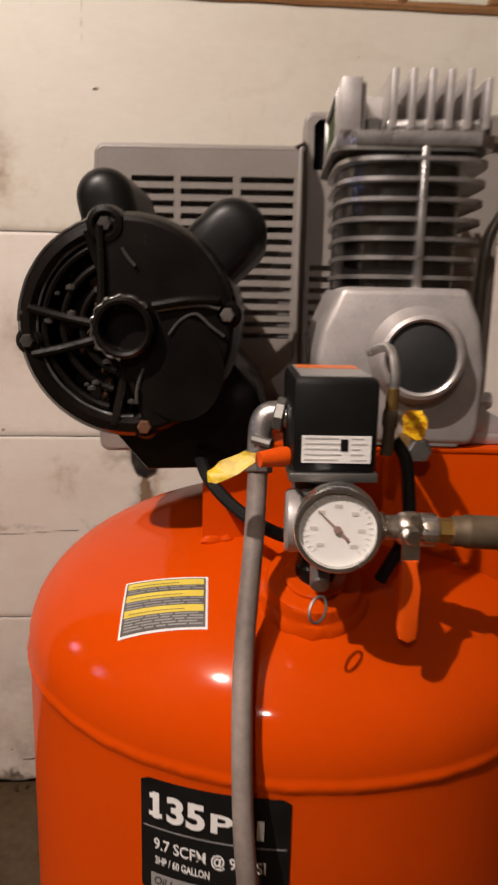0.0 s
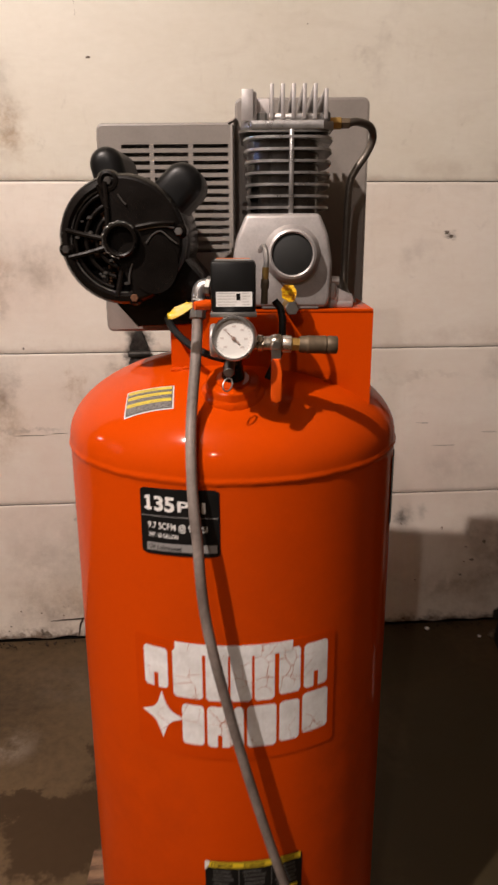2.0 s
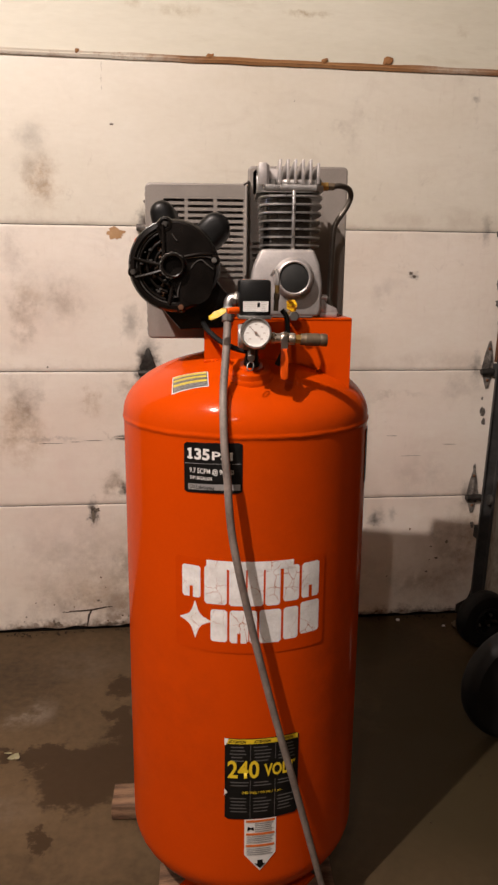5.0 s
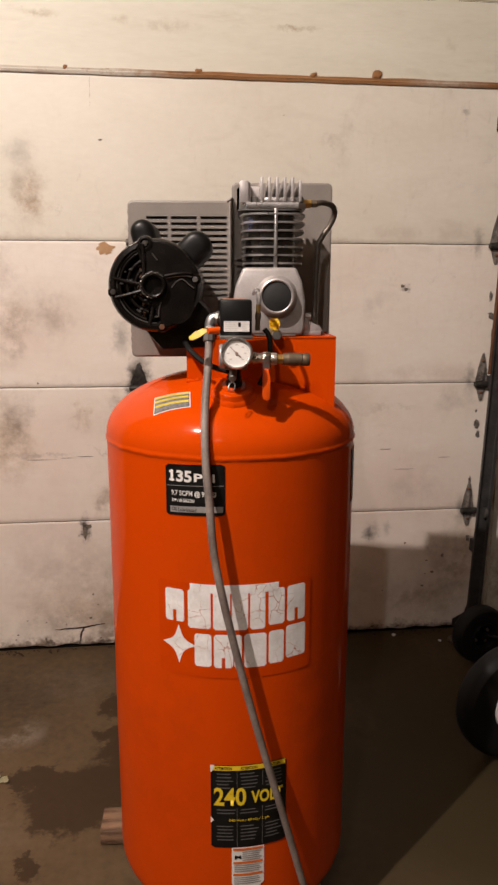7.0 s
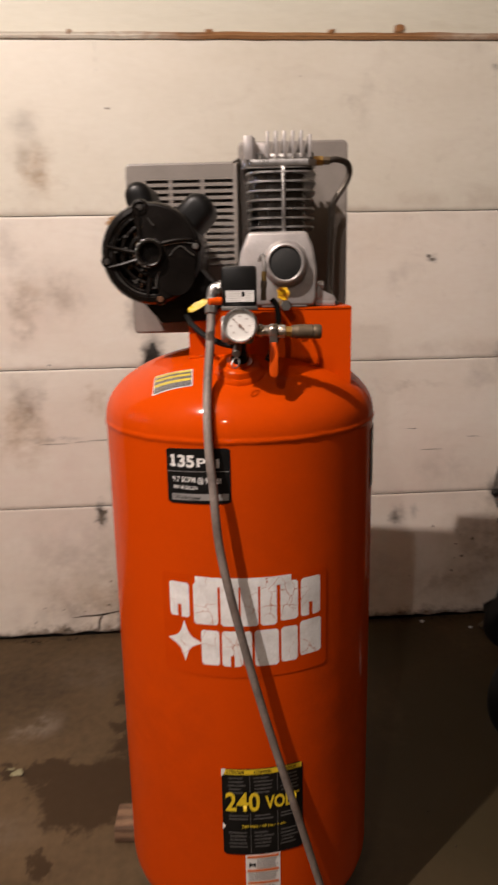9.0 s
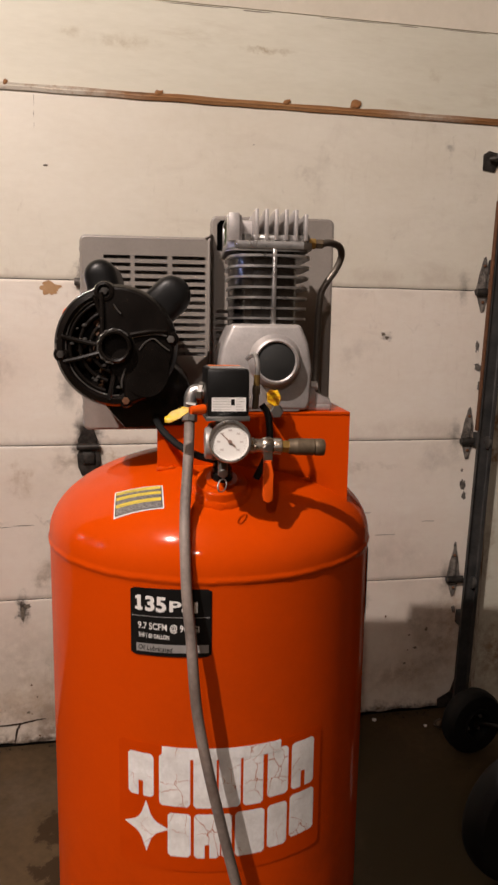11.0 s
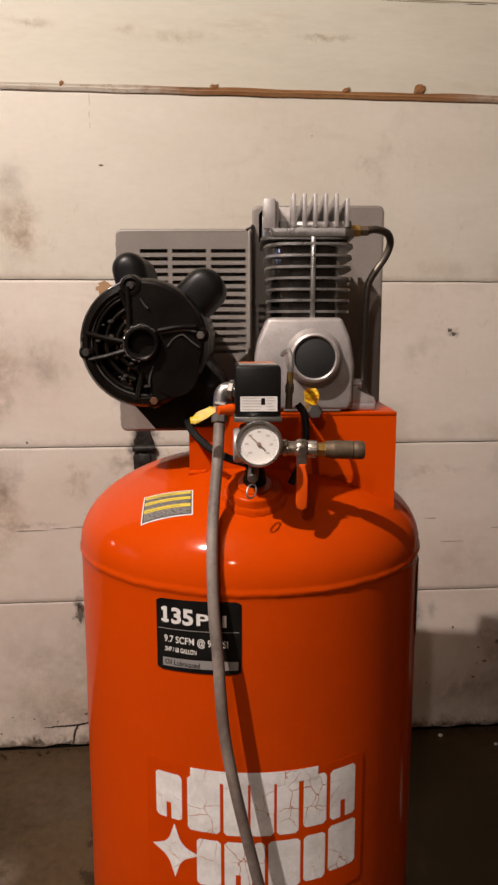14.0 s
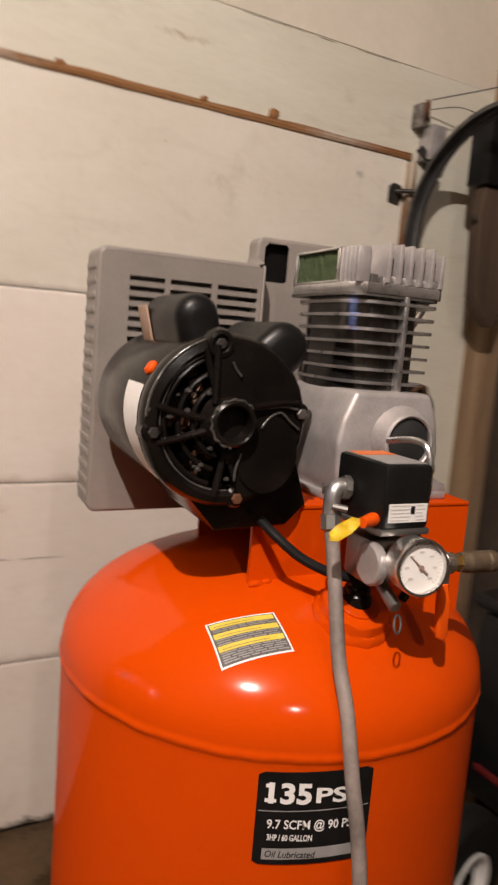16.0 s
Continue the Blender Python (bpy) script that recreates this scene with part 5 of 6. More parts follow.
# capacitor covers lie along the casing
for a, tip, half, d0, d1 in ((104, 0.121, 0.0225, 0.040, 0.155), (44, 0.130, 0.0270, 0.045, 0.160)):
    c = mm @ pose(0, 0, 0, 0, 0, a)
    outl = [(0.06, -half)]
    for k in range(17):
        t = radians(-90 + 180 * k / 16)
        outl.append((tip - half + half * math.cos(t), half * math.sin(t)))
    outl += [(0.06, half)]
    bm = slab(outl, d1 - d0, c @ Matrix.Translation((0, 0, -d1)))
    bmesh.ops.bevel(bm, geom=[e for e in bm.edges if all(abs((c.inverted() @ v.co).z + d0) < 1e-5 for v in e.verts)], offset=0.016, segments=4, affect="EDGES", profile=0.5)
    part("capacitor_cover", bm, PLASTIC, motor, "rounded black capacitor cover", smooth=50)
part("cover_tag", box(0.070, 0.114, 0.0228, 0.0255, -0.168, -0.136, 0.001, mm @ pose(0, 0, 0, 0, 0, 104)), surface("tan_paper_tag", (0.34, 0.22, 0.15), (0.45, 0.31, 0.22), 0.7), motor, "tan tag behind the capacitor cover")
# curved nameplate and reset button on the casing's left flank
bm = bmesh.new()
g = []
for i in range(13):
    a = 159 + (246 - 159) * i / 12
    g.append([bm.verts.new(mot(a, RM + 0.0008, d)) for d in (0.0335, 0.092 - 0.0022 * i)])
for p, q in zip(g, g[1:]):
    bm.faces.new((p[0], p[1], q[1], q[0]))
part("nameplate", bm, INK_WHITE, motor, "white nameplate sticker", smooth=60)
part("reset_button", turned([(0.0075, 0), (0.0075, 0.003), (0.005, 0.006), (0, 0.006)], mot(147, RM - 0.001, 0.041), mot(147, RM + 1, 0.041), 16), SKIN, motor, "red-orange reset button")
# motor base
bm = slab([(-0.058, -0.040), (0.062, -0.010), (0.096, -0.048), (0.110, -0.090), (0.088, -0.112), (0.008, -0.116)], 0.17, mm @ Matrix.Translation((0, 0, -0.215)), bevel=0.003)
part("motor_base", bm, BLACK, motor, "black sheet steel motor base")

# belt guard
G0 = Vector((-0.2035, 0.1255, 0))
GU = Vector((math.cos(radians(5.5)), -math.sin(radians(5.5)), 0))


def guard(u, z, d=0.0):
    return G0 + GU * u + AX * d + Vector((0, 0, z))


def guard_outline(inset=0.0, r=0.011):
    """Stepped outline of the guard with rounded corners, drawn in by inset."""
    out = []
    for u, z, su, sz, a0 in ((0.431, 1.249, -1, 1, 270), (0.431, 1.613, -1, -1, 0), (0.217, 1.613, 1, -1, 90), (0.217, 1.573, 0, 0, 0), (0.0, 1.573, 1, -1, 90), (0.0, 1.249, 1, 1, 180)):
        if su * sz == 0:
            out += [(u + inset, z - inset + 0.012), (u + inset - 0.0035, z - inset + 0.0035), (u + inset - 0.012, z - inset)]
            continue
        for k in range(7):
            a = radians(a0 + 90 * k / 6)
            out.append((u + su * r + (r - inset) * math.cos(a), z + sz * r + (r - inset) * math.sin(a)))
    return out


# face with its slots cut out; behind the pump it lies deeper
DEEP = 0.034
OUTLINE = guard_outline(0.004)
near = [(u, zz) for u, zz in OUTLINE if u < 0.2165]
far = [(u, zz) for u, zz in OUTLINE if u >= 0.2165]
left_loops = [[(0.2165, near[-1][1]), (0.2165, near[0][1])] + near]
right_loops = [[(0.2165, 1.253)] + far]
z = 1.377
while z < 1.537:
    for a, b in [(0.090, 0.144), (0.152, 0.207)] + ([(0.039, 0.083)] if z + 0.003 > 1.46 else []):
        left_loops.append([(a, z), (b, z), (b, z + 0.0058), (a, z + 0.0058)])
    if z + 0.003 <= 1.46:
        right_loops.append([(0.228, z), (0.262, z), (0.262, z + 0.0058), (0.228, z + 0.0058)])
    z += 0.0122
right_loops.append([(0.230, 1.555), (0.260, 1.555), (0.264, 1.557), (0.264, 1.601), (0.260, 1.606), (0.234, 1.606), (0.228, 1.600), (0.228, 1.557)])


def guard_face(loops, depth):
    """A plate of the guard with its slots, 4 mm thick."""
    bm = bmesh.new()
    for loop in loops:
        vs = [bm.verts.new(guard(u, zz, depth)) for u, zz in loop]
        for a, b in zip(vs, vs[1:] + vs[:1]):
            bm.edges.new((a, b))
    bmesh.ops.triangle_fill(bm, use_beauty=True, use_dissolve=False, edges=bm.edges[:])
    r = bmesh.ops.extrude_face_region(bm, geom=bm.faces[:])
    bmesh.ops.translate(bm, vec=AX * 0.004, verts=[v for v in r["geom"] if isinstance(v, bmesh.types.BMVert)])
    return bm


gd = part("belt_guard", guard_face(left_loops, 0.0), GUARD, comp, "grey moulded belt guard with rows of slots", smooth=30)
part("deep_plate", guard_face(right_loops, DEEP), GUARD, gd, smooth=30)
part("step_wall", box(-0.002, 0.002, 0.0, DEEP + 0.004, 0.0, 0.318, 0.001, Matrix.Translation(guard(0.2145, 1.254)) @ UNIT), GUARD, gd)
# rounded side wall of the guard
bm = bmesh.new()
rings = []
for d, inset in ((-0.0004, 0.0045), (0.0008, 0.0014), (0.004, 0.0), (0.062, 0.0), (0.066, 0.002), (0.066, 0.0055), (0.0045, 0.0055)):
    rings.append([bm.verts.new(guard(u, zz, max(d, DEEP + 0.3 * d) if u > 0.2165 - inset and d < 0.06 else d)) for u, zz in guard_outline(inset)])
for a, b in zip(rings, rings[1:] + rings[:1]):
    for k in range(len(a)):
        bm.faces.new((a[k], a[(k + 1) % len(a)], b[(k + 1) % len(a)], b[k]))
part("guard_rim", bm, GUARD, gd, smooth=40)
bm = slab([(u, zz - 1.253) for u, zz in guard_outline(0.006)], 0.003, Matrix(((GU.x, 0, AX.x, guard(0, 0).x), (GU.y, 0, AX.y, guard(0, 0).y), (0, 1, 0, 1.253), (0, 0, 0, 1))) @ Matrix.Translation((0, 0, 0.062)))
part("guard_back", bm, GUARD, gd, smooth=0)
for k in range(17):
    zz = 1.27 + 0.0175 * k
    part("edge_rib", box(-0.0016, 0.0016, -0.026, 0.026, -0.004, 0.004, 0.001, Matrix.Translation(guard(0.0000, zz, 0.034)) @ UNIT), GUARD, gd)
part("rail", box(-0.002, 0.002, -0.004, 0.002, -0.155, 0.16, 0.0015, Matrix.Translation(guard(0.213, 1.41, -0.001)) @ UNIT), GUARD, gd)
fly = turned([(0, 0.041), (0.03, 0.041), (0.03, 0.046), (0.10, 0.046), (0.10, 0.041), (0.118, 0.041), (0.118, 0.058), (0.10, 0.058), (0.10, 0.052), (0.03, 0.052), (0, 0.052)], guard(0.29, 1.40), guard(0.29, 1.40, 1), 48)
# dark sheet added behind the guard's opening in place of the shade there
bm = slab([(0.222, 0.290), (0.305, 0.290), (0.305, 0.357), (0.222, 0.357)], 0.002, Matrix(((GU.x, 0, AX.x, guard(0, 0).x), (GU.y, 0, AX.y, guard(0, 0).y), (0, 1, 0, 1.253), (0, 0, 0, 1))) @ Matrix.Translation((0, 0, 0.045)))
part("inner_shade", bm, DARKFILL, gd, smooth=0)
part("flywheel", fly, ALU, gd, "cast flywheel behind the slots")
part("belt", pipe([guard(0.02, 1.46, 0.04), guard(0.15, 1.49, 0.04), guard(0.29, 1.52, 0.04)], 0.006, 8, 6), RUBBER, gd)
part("belt", pipe([guard(0.02, 1.34, 0.04), guard(0.15, 1.31, 0.04), guard(0.29, 1.285, 0.04)], 0.006, 8, 6), RUBBER, gd)

# pump
PX, PY = 0.0725, -0.022


def pump_m(x, y, z):
    p = Vector((PX, PY, 0)) + UNIT @ Vector((x, y, 0))
    return Matrix.Translation((p.x, p.y, z)) @ UNIT


out = [(-0.058, 0.0), (0.060, 0.0), (0.064, 0.012), (0.066, 0.060), (0.060, 0.095), (0.048, 0.123), (-0.050, 0.123), (-0.064, 0.090), (-0.068, 0.066), (-0.064, 0.02)]
bm = slab(out, 0.150, pump_m(0, 0.058, SADDLE_Z + 0.006) @ pose(0, 0, 0, 90))
bmesh.ops.bevel(bm, geom=[e for e in bm.edges], offset=0.006, segments=3, affect="EDGES", profile=0.5)
crank = part("crankcase", bm, ALU, comp, "cast aluminium compressor pump", smooth=40)
part("base_flange", box(-0.066, 0.098, -0.075, 0.06, 0.0, 0.010, 0.003, pump_m(0, 0, SADDLE_Z + 0.004)), ALU, crank)
part("side_lug", box(0.058, 0.074, -0.078, -0.05, 0.012, 0.034, 0.004, pump_m(0, 0, SADDLE_Z + 0.004)), ALU, crank)
part("foot_web", slab([(0.060, 0.008), (0.100, 0.008), (0.096, 0.018), (0.074, 0.026), (0.064, 0.046)], 0.012, pump_m(0, -0.062, SADDLE_Z + 0.004) @ pose(0, 0, 0, 90), bevel=0.002), ALU, crank)
for px, py in ((0.086, -0.058), (-0.060, -0.068)):
    q = pump_m(px, py, 0).translation
    part("foot_bolt", rod((q.x, q.y, SADDLE_Z + 0.012), (q.x, q.y, SADDLE_Z + 0.022), 0.0075, 6, 0.001), STEEL, crank)
q = pump_m(0.064, -0.070, SADDLE_Z + 0.040).translation
part("side_plug", rod(q, q + SIDE * 0.014, 0.007, 8, 0.001), ALU, crank)
part("front_foot", box(-0.030, 0.050, -0.090, -0.074, 0.0, 0.022, 0.003, pump_m(0, 0, SADDLE_Z + 0.004)), ALU, crank)
c = Vector((0.074, -0.124, 1.379))
part("bearing_ring", turned([(0.027, -0.002), (0.027, -0.009), (0.029, -0.0105), (0.0320, -0.009), (0.0345, 0.0), (0.041, 0.016), (0.045, 0.03)], c, c + AX, 48), ALU, crank)
part("bearing_cover", turned([(0, -0.007), (0.024, -0.007), (0.0272, -0.005), (0.0272, 0.004)], c, c + AX, 48), surface("dark_green_black_rubber_cover", (0.008, 0.0085, 0.008), (0.016, 0.016, 0.015), 0.7, coarse=30, fine=200, bump=0.2), crank, "dark rubber bearing cover")


def soft_square(half, n=48, power=3.2, deep=1.0):
    out = []
    for k in range(n):
        t = 2 * math.pi * k / n
        cx, sx = math.cos(t), math.sin(t)
        out.append((half * math.copysign(abs(cx) ** (2 / power), cx), deep * half * math.copysign(abs(sx) ** (2 / power), sx)))
    return out


cyl = part("cylinder", slab(soft_square(0.050, 48, 3.0, 1.43), 0.112, pump_m(0, 0, 1.426)), CORE, crank, smooth=40)
for k in range(7):
    part("fin", slab(soft_square(0.0613 - 0.0007 * k, 64, 4.0, 1.34), 0.0032, pump_m(0.0065, 0, 1.5252 - 0.0146 * k), bevel=0.0012), SHINY, cyl, smooth=40)
part("front_rib", box(-0.0032, 0.0032, -0.0818, -0.05, 1.424, 1.536, 0.002, pump_m(0.010, 0, 0)), SHINY, cyl)
hd = part("cylinder_head", slab([(-0.061, -0.066), (-0.047, -0.081), (0.047, -0.081), (0.061, -0.066), (0.061, 0.066), (0.047, 0.081), (-0.047, 0.081), (-0.061, 0.066)], 0.011, pump_m(0.004, 0, 1.5355), bevel=0.0015), SHINY, crank, "finned aluminium cylinder head")
part("gasket_plate", slab(rounded(0.119, 0.159, 0.018), 0.003, pump_m(0, 0, 1.5325)), STEEL, hd)
part("head_box", box(-0.049, -0.018, -0.045, 0.074, 1.546, 1.579, 0.004, pump_m(0, 0, 0)), ALU, hd)
part("corner_post", box(-0.048, -0.036, -0.074, -0.036, 1.546, 1.582, 0.0025, pump_m(0, 0, 0)), ALU, hd)
for k in range(5):
    part("corner_flute", box(-0.0555, -0.040, -0.0775 + 0.0085 * k, -0.0735 + 0.0085 * k, 1.546, 1.584, 0.0010, pump_m(0, 0, 0)), ALU, hd)
part("head_base", box(-0.02, 0.057, -0.074, 0.074, 1.546, 1.556, 0.003, pump_m(0, 0, 0)), SHINY, hd)
for k in range(6):
    x = -0.016 + 0.0140 * k
    part("head_fin", box(x - 0.0026, x + 0.0026, -0.079, 0.074, 1.548, 1.590 - (0.006 if k == 5 else 0), 0.0009, pump_m(0, 0, 0)), ALU, hd)
for y0, y1, z0, z1 in ((-0.038, 0.070, 1.546, 1.5495), (-0.038, 0.070, 1.5825, 1.5855), (-0.038, -0.033, 1.549, 1.583), (0.065, 0.070, 1.549, 1.583)):
    part("filter_frame", box(-0.0560, -0.0485, y0, y1, z0, z1, 0.0008, pump_m(0, 0, 0)), SHINY, hd)
bm = bmesh.new()
bmesh.ops.create_grid(bm, x_segments=30, y_segments=8, size=0.5, matrix=pump_m(-0.0525, 0.016, 1.5663) @ pose(0, 0, 0, 90, 0, 90) @ Matrix.Diagonal((0.098, 0.033, 1, 1)))
for v in bm.verts:
    v.co += SIDE * (0.0022 * noise.noise(v.co * 160))
part("filter", bm, GREEN, hd, "dark green foam intake filter")
for x, y in ((-0.029, -0.066), (0.054, -0.070), (-0.05, 0.07)):
    p = pump_m(x, y, 0).translation
    part("head_bolt", rod((p.x, p.y, 1.545), (p.x, p.y, 1.557), 0.0065, 6, 0.001), STEEL, hd)

# delivery tube
p0 = pump_m(0.060, 0.0, 1.553).translation
fit_ = part("elbow_fitting", rod(p0 - SIDE * 0.004, p0 + SIDE * 0.022, 0.0085, 6, 0.001), BRASS, comp, "brass tube fitting")
part("tube_nut", rod(p0 + SIDE * 0.020, p0 + SIDE * 0.034, 0.0072, 6, 0.001), COUPLER, fit_)
part("delivery_tube", pipe([p0 + SIDE * 0.03, (0.178, -0.022, 1.5565), (0.203, 0.004, 1.554), (0.2125, 0.022, 1.541), (0.206, 0.028, 1.521), (0.190, 0.03, 1.497), (0.181, 0.03, 1.472), (0.178, 0.03, 1.39), (0.177, 0.028, 1.34), (0.176, 0.01, 1.319), (0.180, -0.02, 1.307), (0.181, -0.045, 1.285)], 0.0056, 14, 6), TUBE, comp, "bent dull steel delivery tube")

# tank boss with manifold, switch, gauge and valve
BC = Vector((-0.009, -0.172, 0))
BD = on_dome(-0.009, -0.167)
BN = (on_dome(-0.009, -0.167, 1.0) - BD).normalized()
bm = turned([(0.043, -0.014), (0.0425, -0.004), (0.0405, 0.0015), (0.0385, 0.0040), (0.0370, 0.0048), (0.0362, 0.0062), (0.0358, 0.0125), (0.0345, 0.0150), (0.0320, 0.0162), (0.0, 0.0162)], BD, BD + BN, 96)
for v in bm.verts:
    h = (v.co - BD).dot(BN)
    v.co += (0.0020 if h < 0.0045 else 0.0006) * noise.noise_vector(v.co * (150 if h < 0.0045 else 80))
boss = part("tank_boss", bm, ORANGE, comp, "round orange tank boss with a rough weld")
part("bushing", turned([(0.0235, 0.0155), (0.0232, 0.0180), (0.0215, 0.0195), (0, 0.0195)], BD, BD + BN, 36), ORANGE, boss)
part("riser", turned([(0.0150, 1.212), (0.0150, 1.230), (0.0135, 1.232), (0.0135, 1.238), (0.012, 1.240), (0.012, 1.262), (0, 1.262)], BC, BC + Vector((0, 0, 1)), 24), BLACK, comp, "black riser fitting")
man = part("manifold", box(-0.022, 0.022, -0.022, 0.022, 1.254, 1.300, 0.006, Matrix.Translation((BC.x, BC.y - 0.02, 0)) @ UNIT), STEEL, comp, "grey steel manifold block")
part("end_cap", turned([(0, -0.0012), (0.0185, -0.001), (0.0203, 0.0006), (0.0208, 0.003), (0.0205, 0.008), (0.016, 0.012), (0, 0.013)], (-0.038, -0.218, 1.279), (-0.038 + SIDE.x, -0.218 + SIDE.y, 1.279), 32), ALU, man, "round bare aluminium end cap")
part("stem", rod((-0.010, -0.195, 1.295), (-0.010, -0.195, 1.320), 0.012, 20, 0.001), STEEL, man)
sw = part("switch_box", box(-0.027, 0.027, -0.040, 0.040, 1.3135, 1.3745, 0.0045, Matrix.Translation((-0.009, -0.193, 0)) @ pose(0, 0, 0, 0, 0, -3)), PLASTIC, comp, "black pressure switch box with a white data label")
SWM = Matrix.Translation((-0.009, -0.193, 0)) @ pose(0, 0, 0, 0, 0, -3)
part("box_base", box(-0.028, 0.028, -0.041, 0.041, 1.3085, 1.3145, 0.001, SWM), STEEL, sw)
part("top_sticker", box(-0.022, 0.022, -0.034, 0.034, 1.3743, 1.3752, 0.0, SWM), INK_GREY, sw, "grey and orange sticker on the lid", smooth=0)
part("sticker_band", box(-0.021, 0.021, 0.010, 0.032, 1.3753, 1.3756, 0.0, SWM), INK_ORANGE, sw, smooth=0)
PALE_PRINT = surface("pale_grey_print", (0.42, 0.40, 0.38), (0.54, 0.52, 0.49), 0.5, coarse=60, fine=200, bump=0)
dl = part("data_label", box(-0.0208, 0.0225, -0.0412, -0.0402, 1.3212, 1.3385, 0.0, SWM), INK_WHITE, sw, "white data label", smooth=0)
for k in range(5):
    part("print_bar", box(-0.019, 0.002 + 0.002 * (k % 2), -0.0416, -0.0412, 1.323 + 0.0034 * k, 1.3238 + 0.0034 * k, 0.0, SWM), PALE_PRINT, dl, smooth=0)
    part("print_bar", box(0.010, 0.020 - 0.002 * (k % 3), -0.0416, -0.0412, 1.323 + 0.0034 * k, 1.3238 + 0.0034 * k, 0.0, SWM), PALE_PRINT, dl, smooth=0)
part("print_mark", box(0.0035, 0.008, -0.0417, -0.0412, 1.329, 1.3365, 0.0, SWM), INK, dl, smooth=0)
part("wire_bail", pipe([(0.0285, -0.150, 1.384), (0.0288, -0.172, 1.3885), (0.0290, -0.192, 1.3905), (0.0295, -0.206, 1.387), (0.0305, -0.212, 1.374), (0.0295, -0.213, 1.362)], 0.0034, 10, 5), SHINY, sw, "bent wire lever")
part("relief_stem", rod((0.0295, -0.213, 1.366), (0.029, -0.2125, 1.352), 0.0042, 10), BRASS, sw, "brass relief stem")
part("relief_knob", turned([(0, 0), (0.0045, 0), (0.0052, 0.003), (0.0052, 0.010), (0.0040, 0.013), (0.0044, 0.030), (0, 0.030)], (0.029, -0.2125, 1.352), (0.0275, -0.212, 1.315), 14), COUPLER, sw, "dark relief knob")
FADED = surface("faded_dial_print", (0.50, 0.45, 0.42), (0.62, 0.57, 0.53), 0.5, coarse=60, fine=200, bump=0)
NEEDLE = surface("brown_needle_paint", (0.24, 0.15, 0.12), (0.34, 0.23, 0.19), 0.5, coarse=60, fine=200, bump=0)
# gauge
GD = Vector((-0.20, -0.975, 0.06)).normalized()
GC = Vector((-0.013, -0.262, 1.287))
ga = part("pressure_gauge", turned([(0, -0.024), (0.022, -0.024), (0.0255, -0.020), (0.0265, -0.002), (0.0265, 0.002), (0.0255, 0.0035), (0.0232, 0.0035), (0.0228, 0.0005), (0.0228, -0.0015)], GC, GC + GD, 48), CHROME, comp, "round pressure gauge with a chrome rim")
part("dial", turned([(0, -0.001), (0.0229, -0.001), (0.0229, -0.002)], GC, GC + GD, 40), DIAL, ga, "white gauge dial")
gx = Vector((0, 0, 1)).cross(GD).normalized()
gy = GD.cross(gx)
gm = Matrix(((gx.x, gy.x, GD.x, GC.x), (gx.y, gy.y, GD.y, GC.y), (gx.z, gy.z, GD.z, GC.z), (0, 0, 0, 1)))
for k in range(28):
    a = 225 - 270 * k / 27
    big = k % 3 == 0
    part("tick", box(0.0175 if big else 0.0190, 0.0212, -0.00022, 0.00022, -0.0009, -0.0006, 0, gm @ pose(0, 0, 0, 0, 0, a)), FADED, ga, smooth=0)
for k in range(7):
    a = radians(225 - 270 * k / 6)
    part("print_bar", box(-0.0022, 0.0022, -0.0011, 0.0011, -0.0009, -0.0006, 0, gm @ pose(0.0142 * math.cos(a), 0.0142 * math.sin(a), 0)), FADED, ga, smooth=0)
part("needle", slab([(-0.016, -0.00025), (-0.004, -0.0006), (0.009, -0.001), (0.009, 0.001), (-0.004, 0.0006), (-0.016, 0.00025)], 0.0005, gm @ pose(0, 0, 0.0, 0, 0, -43)), NEEDLE, ga)
part("needle_cap", turned([(0.0024, 0), (0.0024, 0.0012), (0, 0.0014)], GC, GC + GD, 14), NEEDLE, ga)
part("gauge_neck", rod(GC - GD * 0.022, (-0.010, -0.205, 1.278), 0.009, 14), BRASS, ga)
# ball valve and coupler
NICKEL = surface("worn_nickel_plating", (0.26, 0.20, 0.14), (0.60, 0.54, 0.46), 0.28, metal=0.9, coarse=70, fine=300, spread=1.0, bump=0.3, dist=0.001)
V0 = Vector((0.004, -0.222, 1.276))
vd = (Vector((0.121, -0.230, 1.2725)) - V0).normalized()
va = part("ball_valve", turned([(0, 0), (0.0085, 0), (0.0085, 0.014), (0.0105, 0.015), (0.0105, 0.020), (0.0088, 0.022), (0.0088, 0.030), (0.0105, 0.032), (0.0115, 0.036), (0.0115, 0.042), (0.0098, 0.046), (0.0105, 0.048), (0.0105, 0.056), (0.008, 0.057), (0, 0.057)], V0, V0 + vd, 20), NICKEL, comp, "brass ball valve with an orange lever")
part("hex_nut", rod(V0 + vd * 0.045, V0 + vd * 0.056, 0.0112, 6, 0.001), CHROME, va)
part("brass_nipple", rod(V0 + vd * 0.056, V0 + vd * 0.067, 0.0085, 6, 0.001), BRASS, va, "bright brass nipple")
part("coupler", turned([(0, 0.066), (0.0095, 0.066), (0.0102, 0.069), (0.0102, 0.074), (0.0112, 0.076)] + [(0.0112 - 0.0003 * (k % 2), 0.0775 + 0.0012 * k) for k in range(17)] + [(0.0112, 0.0985), (0.0100, 0.100), (0.0112, 0.102), (0.0112, 0.1105), (0.0100, 0.113), (0.006, 0.113), (0.006, 0.106), (0, 0.106)], V0, V0 + vd, 28), COUPLER, va, "dull knurled quick coupler")
vb = V0 + vd * 0.036
part("stem_nut", rod(vb + Vector((0, -0.009, 0)), vb + Vector((0, -0.019, 0)), 0.006, 6, 0.001), CHROME, va)
